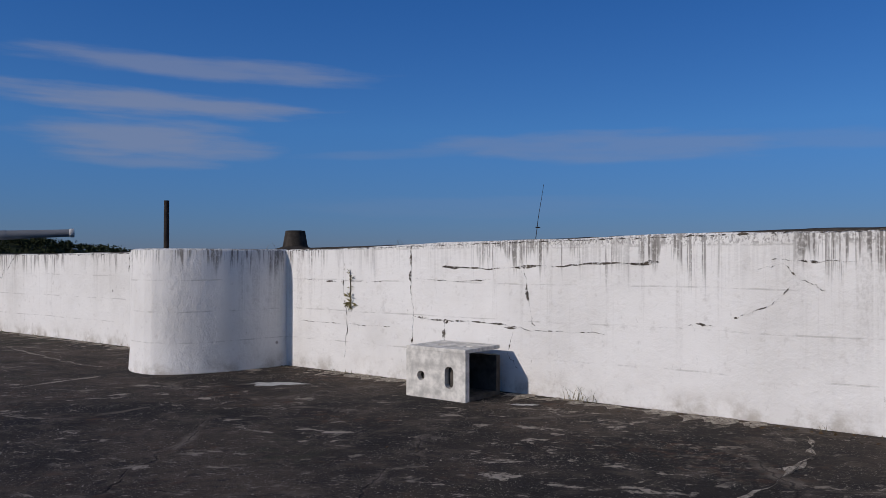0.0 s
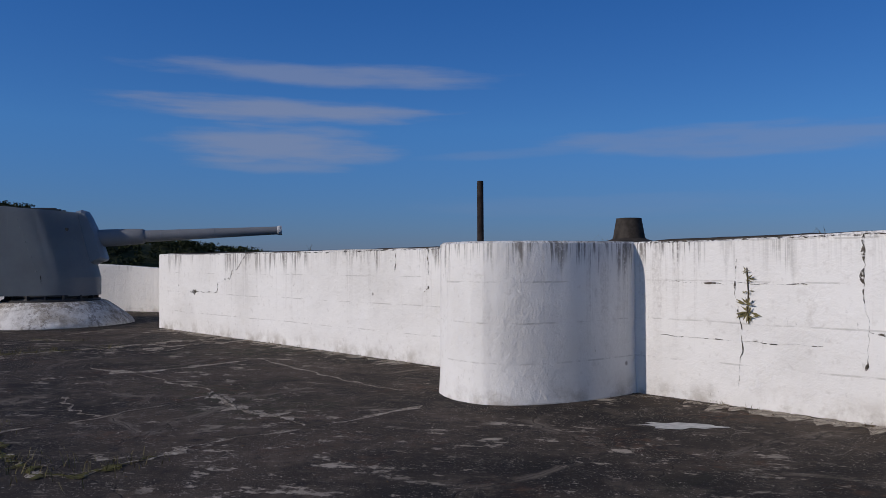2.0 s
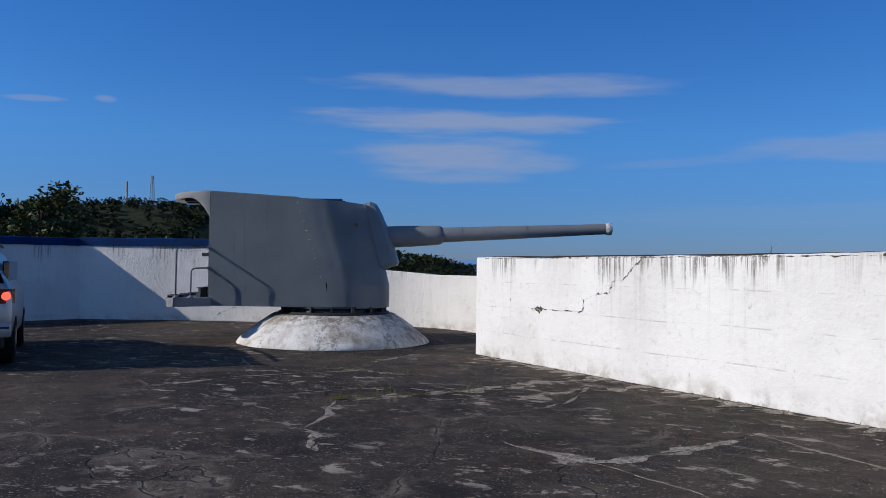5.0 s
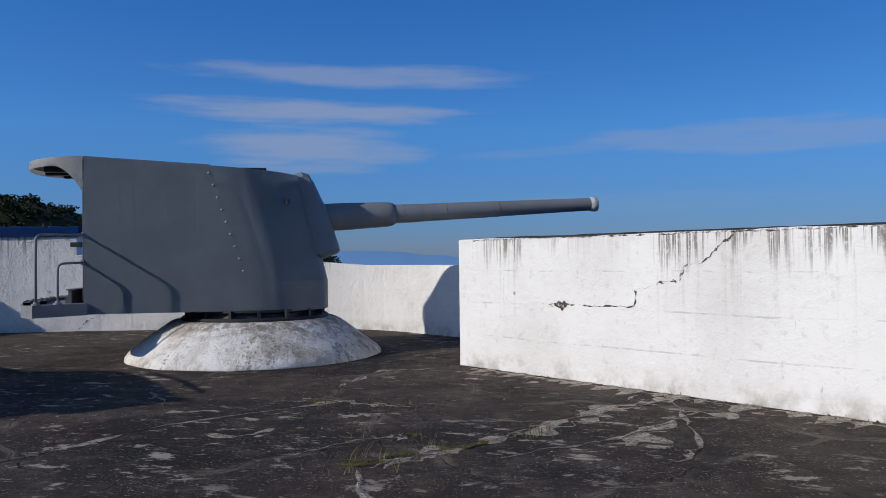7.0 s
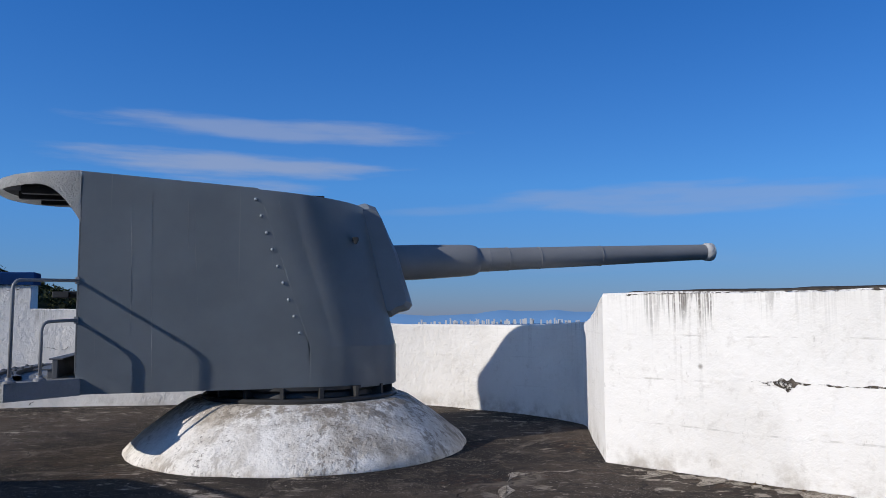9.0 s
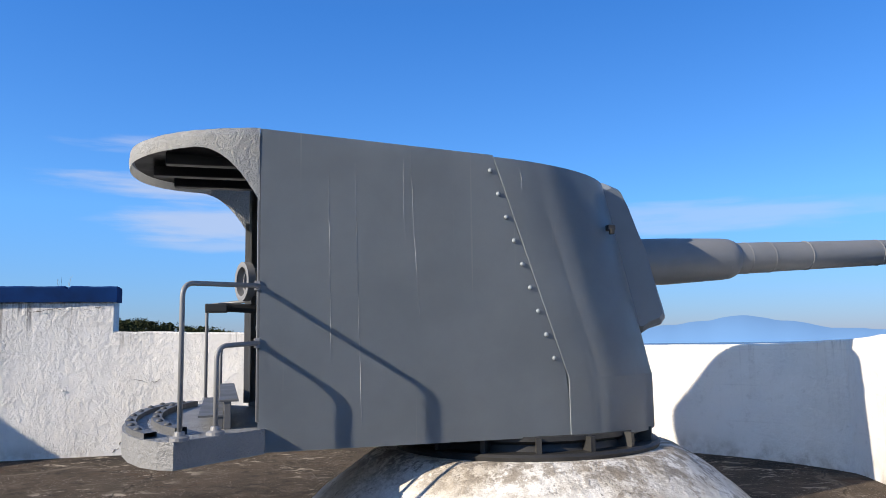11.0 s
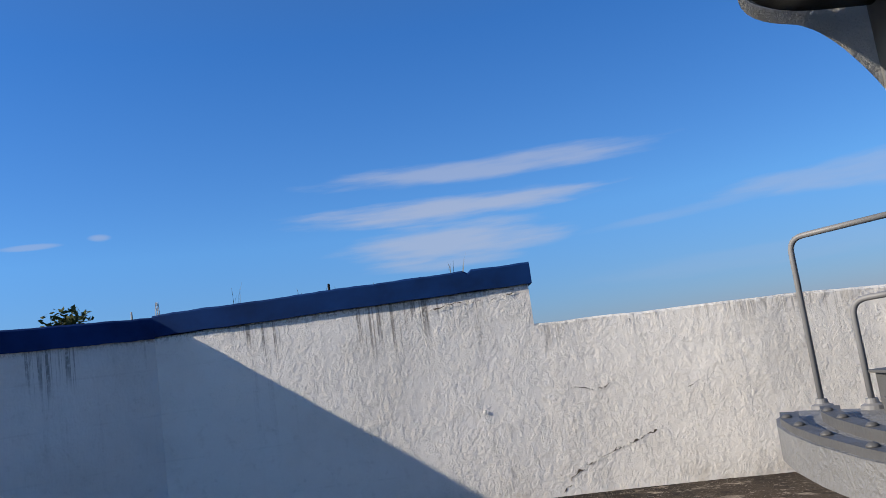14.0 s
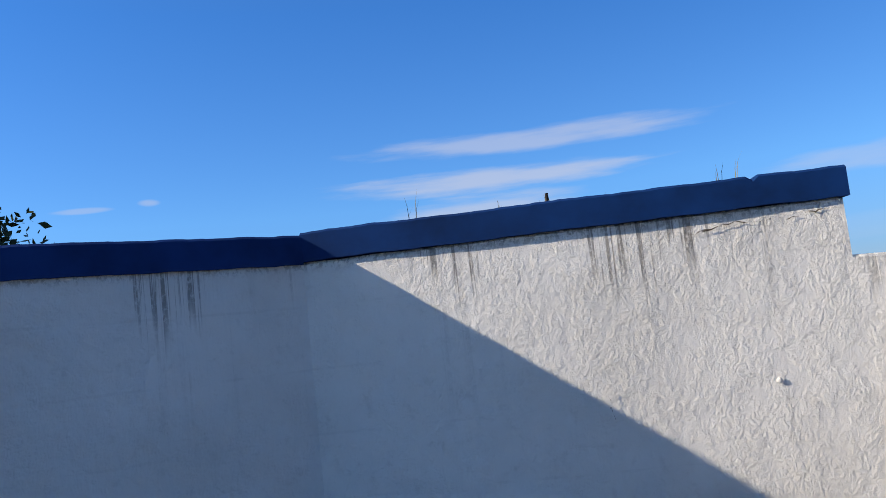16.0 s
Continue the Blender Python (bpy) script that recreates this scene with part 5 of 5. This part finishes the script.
for _ in range(500):
    p = Vector((rnd.uniform(-16, 4), rnd.uniform(4, 17), 0.006))
    a = rnd.uniform(0, 6.3)
    u = Vector((math.cos(a), math.sin(a), rnd.uniform(0, 0.4))) * rnd.uniform(0.008, 0.022)
    v = Vector((-math.sin(a), math.cos(a), rnd.uniform(0, 0.4))) * rnd.uniform(0.006, 0.014)
    if p.y < sea_face(max(-10.5, p.x)) - 0.2:
        bm.faces.new([bm.verts.new(p + w) for w in (-u, v, u, -v)])
tagged(part("leaf_litter", bm, LITTER, None), "brown leaf litter along the wall foot", "leaf litter", kind="stuff")
bm = bmesh.new()
for _ in range(420):
    p = Vector((rnd.uniform(-17, 6), rnd.uniform(3, 18), 0.004))
    if p.y > sea_face(max(-10.5, p.x)) - 0.05:
        continue
    s = rnd.uniform(0.003, 0.012)
    made = bmesh.ops.create_icosphere(bm, subdivisions=1, radius=s)["verts"]
    for v in made:
        v.co = Vector((v.co.x * rnd.uniform(0.7, 1.4), v.co.y, v.co.z * 0.5)) + p
tagged(part("rubble", bm, SEAM, None), "chips of pale mortar scattered on the floor", "rubble", kind="stuff")
tagged(part("nub", lathe([(0, 0.013), (0.07, 0.012), (0.076, 0.0)], (-21.25, 22.0, 2.262), (-21.25, 22.0, 3), 10, False), RUST, None), "short iron stub on the blue coping", "iron stub")
tagged(part("plaster_knob", lathe([(0, 0.02), (0.005, 0.018), (0.009, 0.01), (0.011, 0.0)], (-19.98, 22.4165, 0.915), (-19.98 + 0.345, 22.4165 - 0.939, 0.915), 14, False), WHITE_TALL, bpy.data.objects["wall_tall"]))

# ---- parked car ----
CAR_PAINT = plain("silver_car_paint", (0.36, 0.39, 0.43), 0.28, 0.55, 0.05, 3)
BLACK_PLASTIC = plain("black_plastic", (0.015, 0.015, 0.016), 0.5, 0, 0.2)
TYRE = plain("tyre_rubber", (0.012, 0.012, 0.012), 0.85, 0, 0.3, 20, 0.004)
CHROME = plain("chrome", (0.7, 0.7, 0.72), 0.12, 1.0, 0.05)
DARK_GLASS = plain("tinted_glass", (0.006, 0.007, 0.009), 0.06, 0, 0.05)
LAMP_RED = plain("red_lamp_lens", (0.20, 0.010, 0.008), 0.15, 0, 0.3, 20)
LAMP_LIT = glow("lit_brake_lamp", (1.0, 0.10, 0.06), 1.6)
PLATE = plain("grey_number_plate", (0.38, 0.40, 0.42), 0.5)

car = root("suv", pose(-16.62, 13.09, 0, 0, 0, 48.0), "silver sport utility vehicle with lit red tail lamps", "car")


def car_section(y, half, low, belt, top_half, top):
    """One closed cross-section, x to the right and z up."""
    pts = [(half * 0.90, low), (half * 0.985, low + 0.10), (half, low + 0.30), (half * 0.995, belt - 0.12), (half * 0.955, belt)]
    pts += [(half * 0.955 + (top_half - half * 0.955) * t, belt + (top - belt - 0.10) * t) for t in (0.33, 0.66, 1.0)]
    pts += [(top_half * 0.9, top - 0.035), (top_half * 0.6, top - 0.006), (0.0, top)]
    ring = [(x, y, z) for x, z in pts] + [(-x, y, z) for x, z in pts[-2::-1]]
    return ring


bm = bmesh.new()
rings = []
for row in ((0.0, 0.86, 0.47, 1.14, 0.80, 1.20), (0.03, 0.905, 0.45, 1.15, 0.79, 1.27), (0.20, 0.92, 0.44, 1.16, 0.62, 1.66), (0.42, 0.92, 0.42, 1.16, 0.64, 1.72), (1.4, 0.92, 0.35, 1.15, 0.66, 1.76),
            (2.5, 0.92, 0.33, 1.13, 0.66, 1.75), (2.9, 0.92, 0.33, 1.12, 0.66, 1.70), (3.55, 0.92, 0.33, 1.10, 0.72, 1.18), (4.3, 0.90, 0.35, 1.0, 0.70, 1.06), (4.65, 0.80, 0.40, 0.90, 0.60, 0.94)):
    rings.append([bm.verts.new(p) for p in car_section(*row)])
for p, q in zip(rings, rings[1:]):
    for k in range(len(p)):
        j = (k + 1) % len(p)
        bm.faces.new((p[k], p[j], q[j], q[k]))
bm.faces.new(rings[0][::-1])
bm.faces.new(rings[-1])
body = part("body", bm, CAR_PAINT, car, "", 35)
bm = bmesh.new()
grid(bm, [[(x, 0.022 - 0.004 + (z - 1.24) * 0.42, z) for x in (-w, -w * 0.5, 0, w * 0.5, w)] for z, w in ((1.235, 0.80), (1.40, 0.735), (1.55, 0.665), (1.625, 0.60))])
for v in bm.verts:
    v.co.y += 0.05 * (v.co.x / 0.8) ** 2 - 0.035
solid(bm, 0.01)
part("rear_window", bm, DARK_GLASS, car, "dark tinted rear window", True)
bm = boxed((-0.60, -0.02, 1.635), (0.60, 0.30, 1.685), 0.015)
sp = part("spoiler", bm, CAR_PAINT, car)
part("brake_light", boxed((-0.12, -0.028, 1.648), (0.12, -0.018, 1.668), 0.002), LAMP_LIT, sp, "lit high brake light")
for s in (-1, 1):
    part("side_window", boxed((s * 0.80 - 0.06, 0.5, 1.22), (s * 0.80 + 0.03, 2.9, 1.56), 0.02), DARK_GLASS, car)
    bm = tube([(s * 0.60, 0.35, 1.73), (s * 0.62, 0.45, 1.80), (s * 0.63, 1.5, 1.83), (s * 0.62, 2.4, 1.80)], 0.022, 8)
    part("roof_rail", bm, BLACK_PLASTIC, car)
    bm = bmesh.new()
    grid(bm, [[(s * x, yy, z) for x, yy in ((0.50, -0.028), (0.66, -0.034), (0.80, -0.02), (0.90, 0.05), (0.935, 0.17))] for z in (0.94, 1.0, 1.08, 1.155)])
    for v in bm.verts:
        if abs(v.co.x) < 0.55 and v.co.z < 0.97:
            v.co.x += s * 0.03
    solid(bm, 0.02)
    lamp = part("tail_lamp", bm, LAMP_RED, car, "red tail lamp in a dark housing", 35)
    for x, yy, r in ((0.66, -0.047, 0.055), (0.83, -0.028, 0.062)):
        part("bulb", lathe([(0, 0.01), (0, r), (0.012, r * 0.85), (0.014, 0.0)], (s * x, yy + 0.004, 1.05), (s * x, yy - 1, 1.05), 20, False), LAMP_LIT, lamp, "lit brake lamp")
    part("reflector", boxed((s * 0.78 - 0.12, -0.055, 0.575), (s * 0.78 + 0.10, -0.03, 0.61), 0.006), BLACK_PLASTIC, car)
    for y in (0.75, 3.5):
        wheel = new("wheel")
        wheel.parent = car
        wheel.matrix_basis = pose(s * 0.80, y, 0.375)
        part("tyre", lathe([(-0.13, 0.22), (-0.13, 0.34), (-0.09, 0.375), (0.09, 0.375), (0.13, 0.34), (0.13, 0.22)], (0, 0, 0), (1, 0, 0), 32), TYRE, wheel, "", 40)
        part("rim", lathe([(-0.135, 0.05), (-0.135, 0.21), (0.135, 0.21), (0.135, 0.05)], (0, 0, 0), (1, 0, 0), 24), CHROME, wheel, "", 40)
bm = boxed((-0.905, -0.045, 0.45), (0.905, 0.18, 0.655), 0.045)
part("rear_bumper", bm, CAR_PAINT, car, "", 35)
part("chrome_strip", boxed((-0.50, -0.04, 1.065), (0.50, 0.0, 1.09), 0.006), CHROME, car)
part("plate_recess", boxed((-0.30, -0.022, 0.84), (0.30, -0.004, 1.05), 0.01), CAR_PAINT, car)
plate = part("number_plate", boxed((-0.205, -0.034, 0.885), (0.205, -0.024, 1.01), 0.004), PLATE, car, "grey number plate")
for k in range(7):
    part("mark", boxed((-0.165 + k * 0.048, -0.038, 0.905), (-0.132 + k * 0.048, -0.0345, 0.965)), BLACK_PLASTIC, plate)
part("tailgate_groove", tube([(-0.72, -0.006, 1.12), (-0.74, -0.006, 0.80), (-0.60, -0.006, 0.685), (0.60, -0.006, 0.685), (0.74, -0.006, 0.80), (0.72, -0.006, 1.12)], 0.009, 6), BLACK_PLASTIC, car)
part("underbody", boxed((-0.80, 0.15, 0.28), (0.80, 4.4, 0.46), 0.03), BLACK_PLASTIC, car)
part("exhaust", lathe([(0, 0.035), (0.25, 0.035)], (-0.05, 0.02, 0.34), (-0.05, 1, 0.34), 14), CHROME, car)
part("badge", boxed((-0.05, -0.02, 1.15), (0.05, -0.008, 1.19), 0.008), CHROME, car)
